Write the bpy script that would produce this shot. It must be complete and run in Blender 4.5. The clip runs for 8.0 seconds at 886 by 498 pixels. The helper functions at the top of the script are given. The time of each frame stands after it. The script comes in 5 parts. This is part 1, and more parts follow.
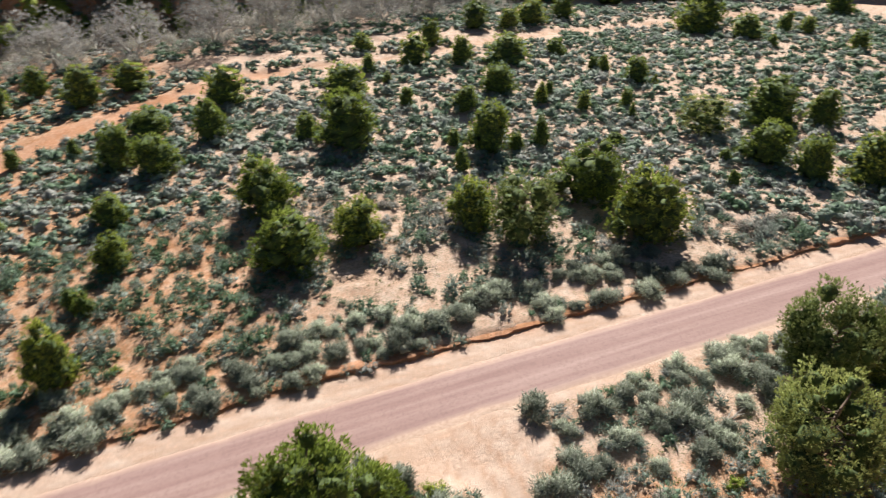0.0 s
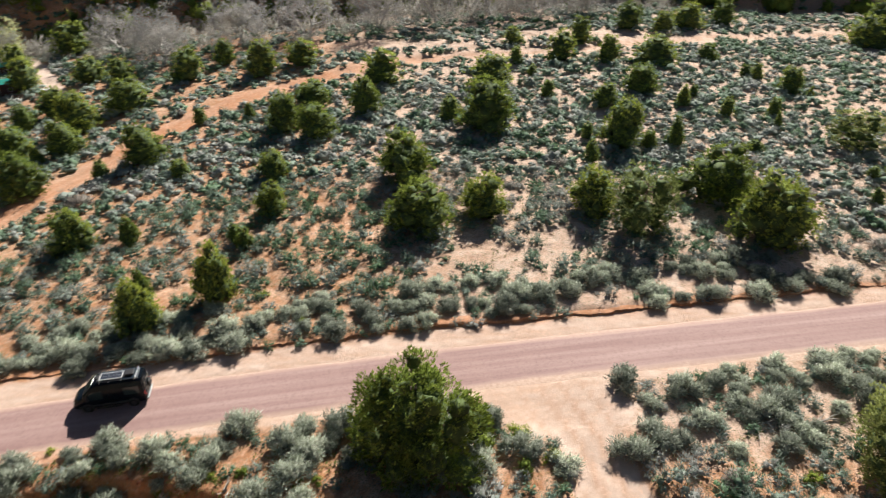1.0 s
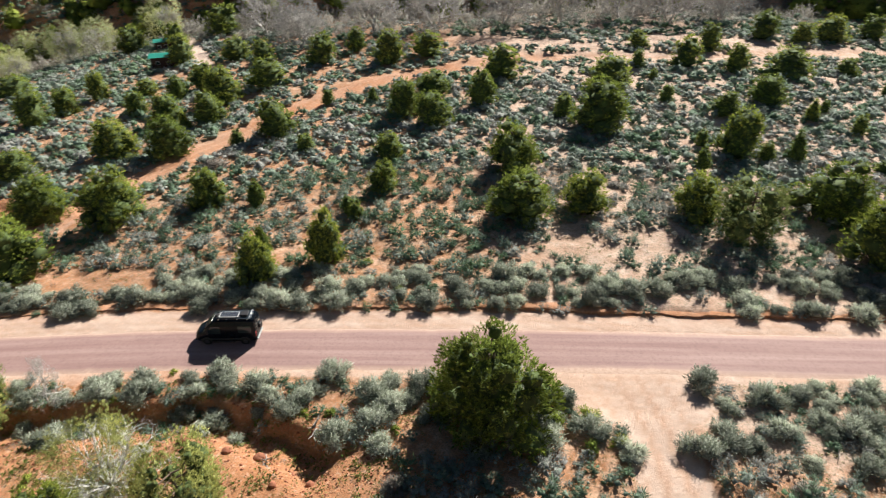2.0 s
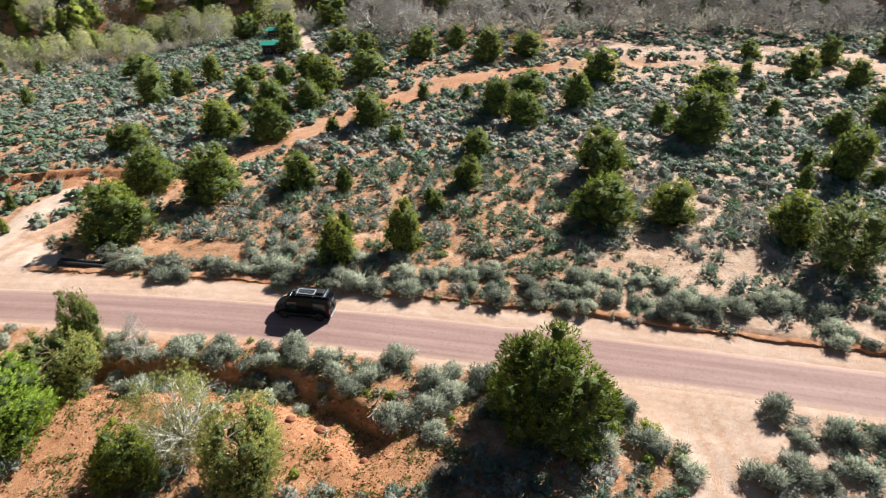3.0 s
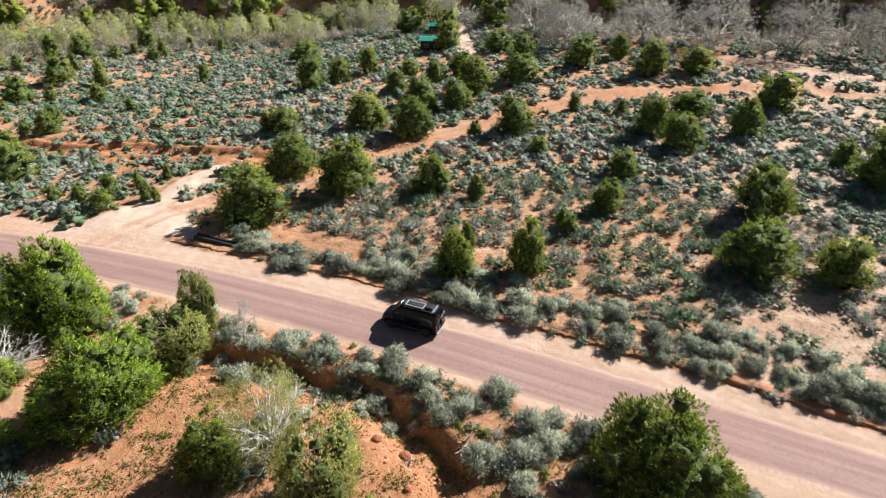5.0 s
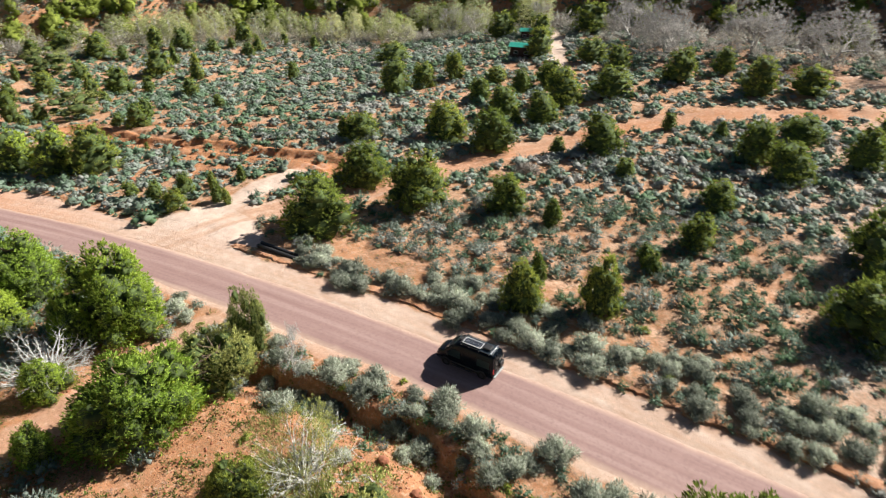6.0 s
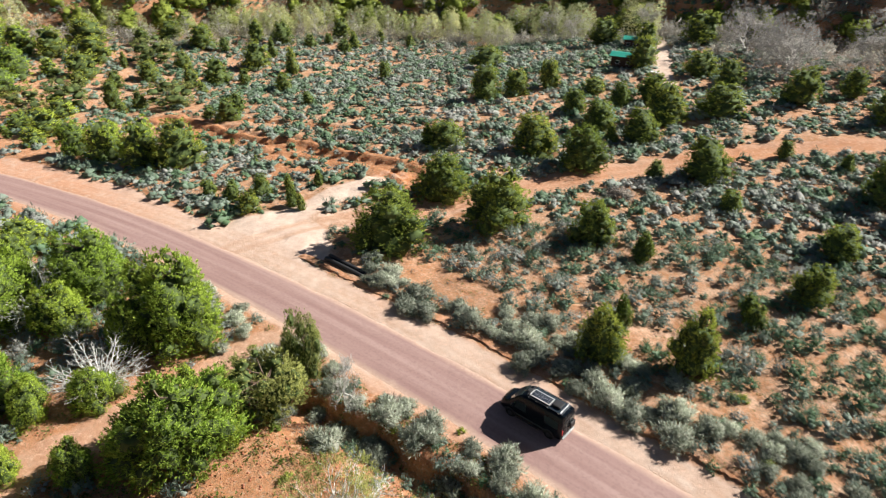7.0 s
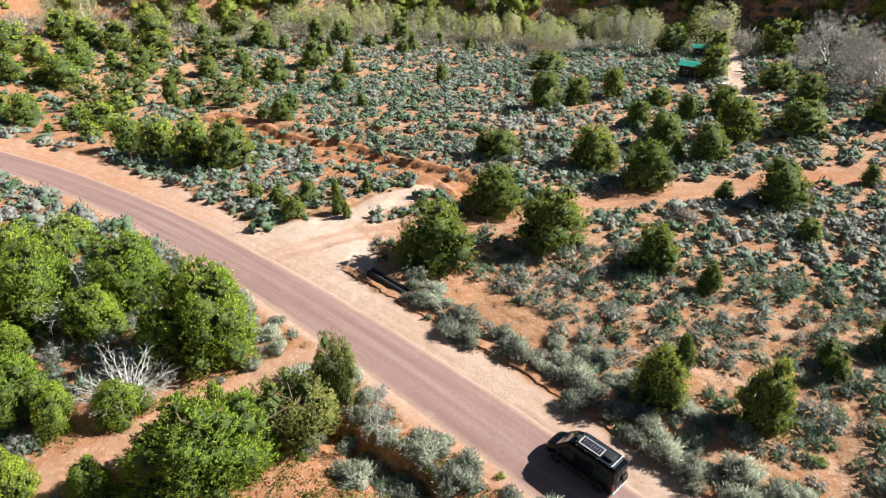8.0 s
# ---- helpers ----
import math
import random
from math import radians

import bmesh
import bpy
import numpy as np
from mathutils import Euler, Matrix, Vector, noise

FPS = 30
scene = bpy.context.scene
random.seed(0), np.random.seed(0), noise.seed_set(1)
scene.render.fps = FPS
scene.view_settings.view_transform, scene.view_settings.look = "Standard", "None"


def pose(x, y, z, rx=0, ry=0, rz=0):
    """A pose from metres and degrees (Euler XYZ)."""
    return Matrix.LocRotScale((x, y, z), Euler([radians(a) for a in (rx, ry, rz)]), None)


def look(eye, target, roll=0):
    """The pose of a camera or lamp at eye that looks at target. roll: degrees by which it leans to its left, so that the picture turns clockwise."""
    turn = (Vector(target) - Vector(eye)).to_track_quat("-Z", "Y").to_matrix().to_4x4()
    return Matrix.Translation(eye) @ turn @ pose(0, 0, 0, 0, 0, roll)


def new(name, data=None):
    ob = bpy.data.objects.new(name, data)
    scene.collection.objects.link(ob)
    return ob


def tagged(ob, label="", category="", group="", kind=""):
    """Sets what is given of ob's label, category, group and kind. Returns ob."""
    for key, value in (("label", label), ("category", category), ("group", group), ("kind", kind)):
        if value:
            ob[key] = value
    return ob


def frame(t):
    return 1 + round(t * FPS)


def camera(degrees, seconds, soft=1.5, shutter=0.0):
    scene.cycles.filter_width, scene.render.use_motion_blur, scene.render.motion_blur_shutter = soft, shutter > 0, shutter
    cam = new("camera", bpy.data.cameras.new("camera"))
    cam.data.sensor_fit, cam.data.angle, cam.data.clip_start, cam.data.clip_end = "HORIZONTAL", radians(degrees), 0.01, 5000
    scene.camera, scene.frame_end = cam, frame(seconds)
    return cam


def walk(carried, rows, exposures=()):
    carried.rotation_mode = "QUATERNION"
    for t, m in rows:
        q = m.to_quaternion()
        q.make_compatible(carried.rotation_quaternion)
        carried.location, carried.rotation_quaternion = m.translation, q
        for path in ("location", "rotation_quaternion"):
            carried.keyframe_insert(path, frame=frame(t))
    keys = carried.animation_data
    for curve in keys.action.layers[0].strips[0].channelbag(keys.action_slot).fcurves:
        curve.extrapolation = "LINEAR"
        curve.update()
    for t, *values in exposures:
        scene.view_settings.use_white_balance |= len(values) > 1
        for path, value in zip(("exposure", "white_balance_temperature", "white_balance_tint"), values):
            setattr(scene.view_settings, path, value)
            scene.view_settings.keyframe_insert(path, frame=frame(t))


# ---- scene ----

# ---------------------------------------------------------------- camera
cam = camera(67.99, 8.0, soft=1.15, shutter=0.4)
PATH = [
    (0.0, look((20.32, -2.54, 41.40), (28.69, 38.76, 14.48), -0.37)),
    (0.5, look((20.37, -5.91, 41.62), (23.81, 36.10, 14.72), -0.43)),
    (1.0, look((20.99, -8.90, 41.92), (19.55, 33.21, 15.00), -0.49)),
    (1.5, look((21.69, -11.03, 41.99), (16.01, 30.74, 15.10), -0.36)),
    (2.0, look((22.42, -12.47, 42.19), (13.04, 28.61, 15.28), -0.24)),
    (3.5, look((24.16, -12.83, 41.98), (5.87, 25.15, 15.08), 0.10)),
    (4.0, look((24.15, -11.74, 41.75), (3.67, 25.11, 14.86), 0.21)),
    (4.5, look((23.71, -10.09, 41.72), (1.21, 25.52, 14.77), 0.37)),
    (6.0, look((20.51, -2.52, 41.67), (-8.81, 27.60, 14.60), 0.01)),
    (6.5, look((18.57, 0.12, 41.62), (-12.97, 27.84, 14.47), -0.05)),
    (7.0, look((16.46, 2.35, 41.29), (-16.97, 27.72, 14.11), -0.07)),
    (7.5, look((14.56, 3.91, 40.93), (-20.23, 27.39, 13.76), -0.02)),
    (8.0, look((12.95, 5.10, 40.67), (-22.65, 27.37, 13.52), -0.06)),
]
walk(cam, PATH)

# ---------------------------------------------------------------- light
SUN_AZ, SUN_EL = 72.0, 37.0      # degrees from +x towards +y, and above the horizon
world = bpy.data.worlds.new("sky")
scene.world = world
world.use_nodes = True
wn = world.node_tree.nodes
sky = wn.new("ShaderNodeTexSky")
sky.sky_type = "NISHITA"
sky.sun_disc = False
sky.sun_elevation = radians(SUN_EL)
sky.sun_rotation = radians(90 - SUN_AZ)
sky.altitude = 1300
wn["Background"].inputs["Strength"].default_value = 0.029
world.node_tree.links.new(sky.outputs[0], wn["Background"].inputs["Color"])
sun_data = bpy.data.lights.new("sun", "SUN")
sun_data.energy, sun_data.angle, sun_data.color = 5.25, radians(0.53), (1.0, 0.95, 0.88)
sun = new("sun", sun_data)
sd = Vector((math.cos(radians(SUN_AZ)) * math.cos(radians(SUN_EL)), math.sin(radians(SUN_AZ)) * math.cos(radians(SUN_EL)), math.sin(radians(SUN_EL))))
sun.matrix_world = look(sd * 200, (0, 0, 0))
scene.view_settings.exposure = 0.72

# ---------------------------------------------------------------- materials
def nodes_of(name):
    m = bpy.data.materials.new(name)
    m.use_nodes = True
    nt = m.node_tree
    return m, nt, nt.nodes["Principled BSDF"]


def link(nt, a, b):
    nt.links.new(a, b)


def noise_tex(nt, scale, detail=4.0, rough=0.6, coord="Object"):
    tc = nt.nodes.new("ShaderNodeTexCoord")
    n = nt.nodes.new("ShaderNodeTexNoise")
    n.inputs["Scale"].default_value = scale
    n.inputs["Detail"].default_value = detail
    n.inputs["Roughness"].default_value = rough
    link(nt, tc.outputs[coord], n.inputs["Vector"])
    return n.outputs["Fac"]


def ramp(nt, fac, stops):
    r = nt.nodes.new("ShaderNodeValToRGB")
    e = r.color_ramp.elements
    while len(e) < len(stops):
        e.new(0.5)
    for el, (p, c) in zip(e, stops):
        el.position, el.color = p, (*c, 1)
    link(nt, fac, r.inputs["Fac"])
    return r.outputs["Color"]


def mixc(nt, fac, a, b, mode="MIX"):
    m = nt.nodes.new("ShaderNodeMix")
    m.data_type, m.blend_type = "RGBA", mode
    for sock, v in ((m.inputs[0], fac), (m.inputs[6], a), (m.inputs[7], b)):
        if isinstance(v, (int, float)):
            sock.default_value = v
        elif isinstance(v, tuple):
            sock.default_value = (*v, 1)
        else:
            link(nt, v, sock)
    return m.outputs[2]


def mathn(nt, op, a, b=0.0):
    m = nt.nodes.new("ShaderNodeMath")
    m.operation = op
    m.use_clamp = op in ("MULTIPLY", "ADD", "SUBTRACT")
    for sock, v in zip(m.inputs, (a, b)):
        if isinstance(v, (int, float)):
            sock.default_value = v
        else:
            link(nt, v, sock)
    return m.outputs[0]


def span(nt, v, lo, hi):
    m = nt.nodes.new("ShaderNodeMapRange")
    m.inputs["From Min"].default_value, m.inputs["From Max"].default_value = lo, hi
    link(nt, v, m.inputs["Value"])
    return m.outputs[0]


def attr(nt, name):
    a = nt.nodes.new("ShaderNodeAttribute")
    a.attribute_name = name
    return a.outputs["Fac"]


def bump(nt, bsdf, height, strength, dist):
    b = nt.nodes.new("ShaderNodeBump")
    b.inputs["Strength"].default_value, b.inputs["Distance"].default_value = strength, dist
    link(nt, height, b.inputs["Height"])
    link(nt, b.outputs[0], bsdf.inputs["Normal"])


def ground_material():
    m, nt, p = nodes_of("desert_soil")
    big = noise_tex(nt, 0.09, 5, 0.6)
    mid = noise_tex(nt, 0.7, 6, 0.65)
    fine = noise_tex(nt, 7.0, 5, 0.7)
    grit = noise_tex(nt, 40.0, 3, 0.7)
    base = ramp(nt, mid, [(0.30, (0.42, 0.185, 0.08)), (0.44, (0.54, 0.275, 0.15)), (0.62, (0.70, 0.455, 0.32))])
    base = mixc(nt, mathn(nt, "MULTIPLY", span(nt, big, 0.47, 0.58), 0.65), base, ramp(nt, mid, [(0.35, (0.47, 0.19, 0.075)), (0.65, (0.60, 0.36, 0.22))]))
    base = mixc(nt, mathn(nt, "MULTIPLY", span(nt, fine, 0.5, 0.75), 0.45), base, (0.30, 0.155, 0.085))
    pale = ramp(nt, mid, [(0.3, (0.61, 0.445, 0.35)), (0.7, (0.78, 0.635, 0.535))])
    pale = mixc(nt, mathn(nt, "MULTIPLY", span(nt, fine, 0.55, 0.75), 0.3), pale, (0.45, 0.26, 0.17))
    s = attr(nt, "sand")
    s = mathn(nt, "MULTIPLY", mathn(nt, "ADD", s, mathn(nt, "SUBTRACT", mathn(nt, "MULTIPLY", mid, 0.5), 0.25)), 1.0)
    col = mixc(nt, span(nt, s, 0.25, 0.75), base, pale)
    st = mathn(nt, "MULTIPLY", attr(nt, "streak"), span(nt, mid, 0.15, 0.5))
    col = mixc(nt, mathn(nt, "MULTIPLY", st, 0.6), col, (0.47, 0.25, 0.145))
    redc = ramp(nt, fine, [(0.3, (0.38, 0.13, 0.048)), (0.7, (0.68, 0.30, 0.13))])
    r = mathn(nt, "MULTIPLY", attr(nt, "red"), span(nt, mid, 0.25, 0.55))
    col = mixc(nt, r, col, redc)
    # low dry herbs and litter
    litter = mathn(nt, "MULTIPLY", mathn(nt, "MULTIPLY", attr(nt, "litter"), span(nt, fine, 0.48, 0.60)), 0.85)
    col = mixc(nt, litter, col, ramp(nt, grit, [(0.35, (0.10, 0.11, 0.06)), (0.65, (0.28, 0.26, 0.18))]))
    col = mixc(nt, mathn(nt, "MULTIPLY", span(nt, grit, 0.55, 0.75), 0.3), col, (0.26, 0.14, 0.085))
    # crusts and crumbs a hand's breadth across; dark specks also paint in pebble shadows
    crumb = noise_tex(nt, 2.3, 9, 0.72)
    worn = mathn(nt, "SUBTRACT", 1.0, mathn(nt, "MULTIPLY", attr(nt, "sand"), 0.75))
    col = mixc(nt, mathn(nt, "MULTIPLY", mathn(nt, "MULTIPLY", span(nt, crumb, 0.53, 0.63), 0.6), worn), col, (0.34, 0.155, 0.075))
    col = mixc(nt, mathn(nt, "MULTIPLY", span(nt, crumb, 0.46, 0.36), 0.55), col, (0.78, 0.53, 0.385))
    link(nt, col, p.inputs["Base Color"])
    p.inputs["Roughness"].default_value = 0.95
    p.inputs["Specular IOR Level"].default_value = 0.15
    h = mathn(nt, "ADD", mathn(nt, "MULTIPLY", fine, 0.6), mathn(nt, "MULTIPLY", grit, 0.4))
    h = mathn(nt, "ADD", mathn(nt, "MULTIPLY", h, 0.6), mathn(nt, "MULTIPLY", crumb, 0.4))
    bump(nt, p, h, 0.9, 0.2)
    return m


def road_material():
    m, nt, p = nodes_of("red_chip_seal")
    tc = nt.nodes.new("ShaderNodeTexCoord")
    uv = nt.nodes.new("ShaderNodeMapping")
    uv.inputs["Scale"].default_value = (0.03, 1.0, 1.0)      # stretched along the driving direction
    link(nt, tc.outputs["UV"], uv.inputs["Vector"])
    st = nt.nodes.new("ShaderNodeTexNoise")
    st.inputs["Scale"].default_value, st.inputs["Detail"].default_value = 1.2, 2.5
    link(nt, uv.outputs[0], st.inputs["Vector"])
    mid = noise_tex(nt, 0.5, 5, 0.6)
    grit = noise_tex(nt, 30, 3, 0.7)
    col = ramp(nt, st.outputs["Fac"], [(0.3, (0.295, 0.18, 0.163)), (0.5, (0.355, 0.23, 0.208)), (0.7, (0.43, 0.295, 0.265))])
    col = mixc(nt, mathn(nt, "MULTIPLY", span(nt, mid, 0.5, 0.75), 0.35), col, (0.43, 0.29, 0.25))
    col = mixc(nt, mathn(nt, "MULTIPLY", span(nt, grit, 0.5, 0.8), 0.35), col, (0.17, 0.11, 0.10))
    mott = noise_tex(nt, 3.5, 4, 0.7)
    col = mixc(nt, mathn(nt, "MULTIPLY", span(nt, mott, 0.48, 0.7), 0.4), col, (0.19, 0.12, 0.108))
    e = mathn(nt, "ADD", attr(nt, "dust"), mathn(nt, "SUBTRACT", mathn(nt, "MULTIPLY", st.outputs["Fac"], 0.7), 0.35))
    e2 = mathn(nt, "ADD", e, mathn(nt, "SUBTRACT", mathn(nt, "MULTIPLY", mathn(nt, "ADD", mathn(nt, "MULTIPLY", mid, 0.6), mathn(nt, "MULTIPLY", mott, 0.4)), 0.9), 0.45))
    col = mixc(nt, span(nt, e2, 0.3, 0.85), col, ramp(nt, mott, [(0.3, (0.48, 0.32, 0.24)), (0.7, (0.64, 0.47, 0.37))]))
    link(nt, col, p.inputs["Base Color"])
    p.inputs["Roughness"].default_value = 0.8
    p.inputs["Specular IOR Level"].default_value = 0.25
    bump(nt, p, grit, 0.4, 0.03)
    return m


def leaf_grain(nt, p, scale, depth):
    """Leaf-sized relief and mottling, at real size whatever the plant's scale. The mottling darkens the hollows: twigs
    and painted gap shade.
    """
    g = nt.nodes.new("ShaderNodeNewGeometry")
    out = []
    for s, det in ((scale, 4), (scale * 0.3, 2)):
        n = nt.nodes.new("ShaderNodeTexNoise")
        n.inputs["Scale"].default_value, n.inputs["Detail"].default_value, n.inputs["Roughness"].default_value = s, det, 0.7
        link(nt, g.outputs["Position"], n.inputs["Vector"])
        out.append(n.outputs["Fac"])
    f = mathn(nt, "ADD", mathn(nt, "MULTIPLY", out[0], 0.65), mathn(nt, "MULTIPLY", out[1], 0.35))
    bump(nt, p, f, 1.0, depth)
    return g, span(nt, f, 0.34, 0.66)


def finish_leaf(nt, p, col, trans):
    link(nt, col, p.inputs["Base Color"])
    p.inputs["Roughness"].default_value = 0.7
    p.inputs["Specular IOR Level"].default_value = 0.15
    tr = nt.nodes.new("ShaderNodeBsdfTranslucent")
    link(nt, col, tr.inputs["Color"])
    mx = nt.nodes.new("ShaderNodeMixShader")
    mx.inputs[0].default_value = trans
    link(nt, p.outputs[0], mx.inputs[1])
    link(nt, tr.outputs[0], mx.inputs[2])
    link(nt, mx.outputs[0], nt.nodes["Material Output"].inputs["Surface"])


def leaf_material(name, dark, light, trans=0.3, grain=7.0, depth=0.25, per_object=0.25):
    m, nt, p = nodes_of(name)
    g, f = leaf_grain(nt, p, grain, depth)
    o = nt.nodes.new("ShaderNodeObjectInfo")
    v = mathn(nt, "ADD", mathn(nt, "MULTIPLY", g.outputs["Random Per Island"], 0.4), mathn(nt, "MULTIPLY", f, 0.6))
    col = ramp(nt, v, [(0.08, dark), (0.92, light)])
    hsv = nt.nodes.new("ShaderNodeHueSaturation")
    link(nt, col, hsv.inputs["Color"])
    for sock, lo, hi in (("Value", 1 - per_object, 1 + per_object), ("Hue", 0.515, 0.485)):
        r = nt.nodes.new("ShaderNodeMapRange")
        r.inputs["To Min"].default_value, r.inputs["To Max"].default_value = lo, hi
        link(nt, o.outputs["Random"], r.inputs["Value"])
        link(nt, r.outputs[0], hsv.inputs[sock])
    finish_leaf(nt, p, hsv.outputs[0], trans)
    return m


def toned_leaf_material(name, stops, trans=0.22, grain=9.0, depth=0.02):
    """Foliage whose colour goes by the plant ("tone") and a little by the leaf."""
    m, nt, p = nodes_of(name)
    g, f = leaf_grain(nt, p, grain, depth)
    v = mathn(nt, "ADD", mathn(nt, "MULTIPLY", attr(nt, "tone"), 0.5), mathn(nt, "MULTIPLY", g.outputs["Random Per Island"], 0.15))
    v = mathn(nt, "ADD", v, mathn(nt, "MULTIPLY", f, 0.35))
    finish_leaf(nt, p, ramp(nt, v, stops), trans)
    return m


def plain(name, color, rough=0.6, metal=0.0, var=0.15, scale=8.0, coat=0.0, bumps=0.0):
    m, nt, p = nodes_of(name)
    n = noise_tex(nt, scale, 5, 0.65)
    lo = tuple(c * (1 - var) for c in color)
    hi = tuple(min(1, c * (1 + var)) for c in color)
    link(nt, ramp(nt, n, [(0.3, lo), (0.7, hi)]), p.inputs["Base Color"])
    p.inputs["Roughness"].default_value = rough
    p.inputs["Metallic"].default_value = metal
    p.inputs["Coat Weight"].default_value = coat
    if bumps:
        bump(nt, p, n, 0.6, bumps)
    return m


SOIL = ground_material()
ROAD = road_material()
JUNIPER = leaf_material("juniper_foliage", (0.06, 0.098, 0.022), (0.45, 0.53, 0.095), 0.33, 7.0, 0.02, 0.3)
# brighter green, for the trees with x < -15 and y < 24
JUNIPER_VIVID = leaf_material("juniper_foliage_vivid", (0.08, 0.14, 0.022), (0.64, 0.80, 0.125), 0.35, 7.0, 0.02, 0.2)
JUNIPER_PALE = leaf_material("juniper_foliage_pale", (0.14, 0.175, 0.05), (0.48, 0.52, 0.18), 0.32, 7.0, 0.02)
BARK = plain("juniper_bark", (0.17, 0.12, 0.085), 0.9, var=0.4, scale=6, bumps=0.03)
GREYWOOD = plain("grey_fallen_wood", (0.40, 0.365, 0.32), 0.9, var=0.3, scale=6)
DEADWOOD = plain("weathered_deadwood", (0.68, 0.665, 0.64), 0.85, var=0.2, scale=5)
PALEBARK = plain("pale_cottonwood_bark", (0.52, 0.50, 0.47), 0.85, var=0.3, scale=3)
SAGE = toned_leaf_material("sagebrush_leaves", [(0.05, (0.085, 0.165, 0.05)), (0.25, (0.145, 0.235, 0.135)), (0.5, (0.24, 0.305, 0.245)), (0.66, (0.34, 0.365, 0.33)), (0.8, (0.38, 0.365, 0.34)), (0.97, (0.58, 0.60, 0.555))])
SAGE_ONE = leaf_material("sagebrush_leaves_single", (0.165, 0.21, 0.13), (0.66, 0.69, 0.585), 0.24, 11.0, 0.02, 0.42)
GREYBRUSH = leaf_material("dry_grey_twigs", (0.17, 0.145, 0.12), (0.46, 0.42, 0.37), 0.1, 11.0, 0.02, 0.15)
HERB = toned_leaf_material("green_herbs", [(0.0, (0.06, 0.11, 0.02)), (0.5, (0.15, 0.21, 0.045)), (1.0, (0.34, 0.30, 0.14))], 0.3)
DEADBRUSH = toned_leaf_material("dead_brush_twigs", [(0.1, (0.15, 0.12, 0.11)), (0.5, (0.30, 0.265, 0.25)), (0.9, (0.46, 0.41, 0.31))], 0.1)
# inner foliage, darkened to paint in the shade deep inside a crown
JUNIPER_MASS = plain("juniper_inner_foliage_shaded", (0.075, 0.11, 0.028), 0.9, var=0.45, scale=7)
SAGE_MASS = plain("sage_twig_mass", (0.24, 0.245, 0.19), 0.9, var=0.4, scale=14)
WILLOW = leaf_material("budding_willow", (0.42, 0.45, 0.22), (0.74, 0.77, 0.42), 0.4, 5.0, 0.02, 0.2)
TWIGS_GREY = leaf_material("grey_twigs", (0.25, 0.245, 0.235), (0.49, 0.48, 0.465), 0.25, 5.0, 0.02, 0.2)
THICKET = toned_leaf_material("river_thicket", [(0.0, (0.26, 0.24, 0.22)), (0.45, (0.48, 0.46, 0.41)), (0.8, (0.50, 0.50, 0.32)), (1.0, (0.36, 0.43, 0.12))], 0.3)

# ---------------------------------------------------------------- the lie of the land
RX = np.array([-400.0, -200, -130, -100, -80, -60, -40, -20, 0, 20, 40, 60, 80, 120, 200, 400])
RY = np.array([-188.0, -69.5, -17.4, -0.6, 8.1, 15.5, 21.4, 26.4, 30.6, 34.3, 37.9, 41.5, 45.4, 53, 70, 110])


def smooth(e0, e1, v):
    k = np.clip((v - e0) / (e1 - e0), 0, 1)
    return k * k * (3 - 2 * k)


_fx = np.arange(-400.0, 400.5, 1.0)
_fy = np.interp(_fx, RX, RY)
for _ in range(3):
    _fy[8:-8] = np.convolve(_fy, np.ones(17) / 17, "same")[8:-8]


def road_y(x):
    return np.interp(x, _fx, _fy)


def road_off(x, y):
    """Signed distance from the road's centre line, positive on its far side."""
    sl = (road_y(x + 1) - road_y(x - 1)) / 2
    return (y - road_y(x)) / np.sqrt(1 + sl * sl)


def base_z(x, y):
    u = np.clip(x / 1.27, -118, 85) / 50
    v = np.clip(y / 1.27, -10, 125) / 50
    return 1.27 * (1.19 + 0.987 * u - 0.919 * v - 0.821 * u * u + 0.883 * u * v + 0.301 * v * v + 0.221 * u ** 3 - 0.584 * u * u * v - 0.303 * u * v * v)


def line_dist(x, y, pts):
    best = np.full(np.shape(x), 1e9)
    for (ax, ay), (bx, by) in zip(pts, pts[1:]):
        dx, dy = bx - ax, by - ay
        k = np.clip(((x - ax) * dx + (y - ay) * dy) / (dx * dx + dy * dy), 0, 1)
        best = np.minimum(best, np.hypot(x - ax - k * dx, y - ay - k * dy))
    return best


def wob(x, y, s, seed=0.0):
    """Cheap smooth wobble between about -1 and 1."""
    a, b = x / s + seed, y / s - seed * 1.7
    return (np.sin(a * 1.9 + 1.3 * np.sin(b * 1.1 + seed)) + np.sin(b * 2.3 + 1.7 * np.sin(a * 0.9)) + np.sin((a + b) * 3.7 + seed * 3) * 0.5) / 2.5


DIRT_TRACK = [(-51, 22), (-51, 32), (-49, 39), (-45, 46), (-42, 58), (-38.5, 71), (-34, 82), (-27, 98), (-16, 112.5), (-4, 121.5), (9, 128), (20, 131), (40, 134), (60, 144), (84, 154), (111, 163), (140, 167), (200, 173)]
SIDE_ROAD = [(28.5, 33), (31, 27), (32.5, 21), (34.5, 10), (38, -8), (44, -40)]
WASH = [(-120, 34), (-105, 36), (-90, 39.5), (-82, 44.5), (-70, 48), (-60, 52), (-48, 51)]
WASH_FAR = [(-110, 43), (-93, 51), (-78, 62), (-60, 74), (-44, 72)]
HUT_PATH = [(-60, 118), (-67, 126), (-81, 145), (-90, 156)]
FOOT_PATH = [(-24, -20), (-28, -4), (-29.5, 7), (-30.5, 13), (-31.5, 17.5)]
MOUTH = [(-54, 29), (-57, 40), (-58, 50)]
GULLY = [(-27, 13.5), (-22, 18.2), (-16, 20.6), (-9, 22.2), (-3, 22.8), (5, 20.5)]
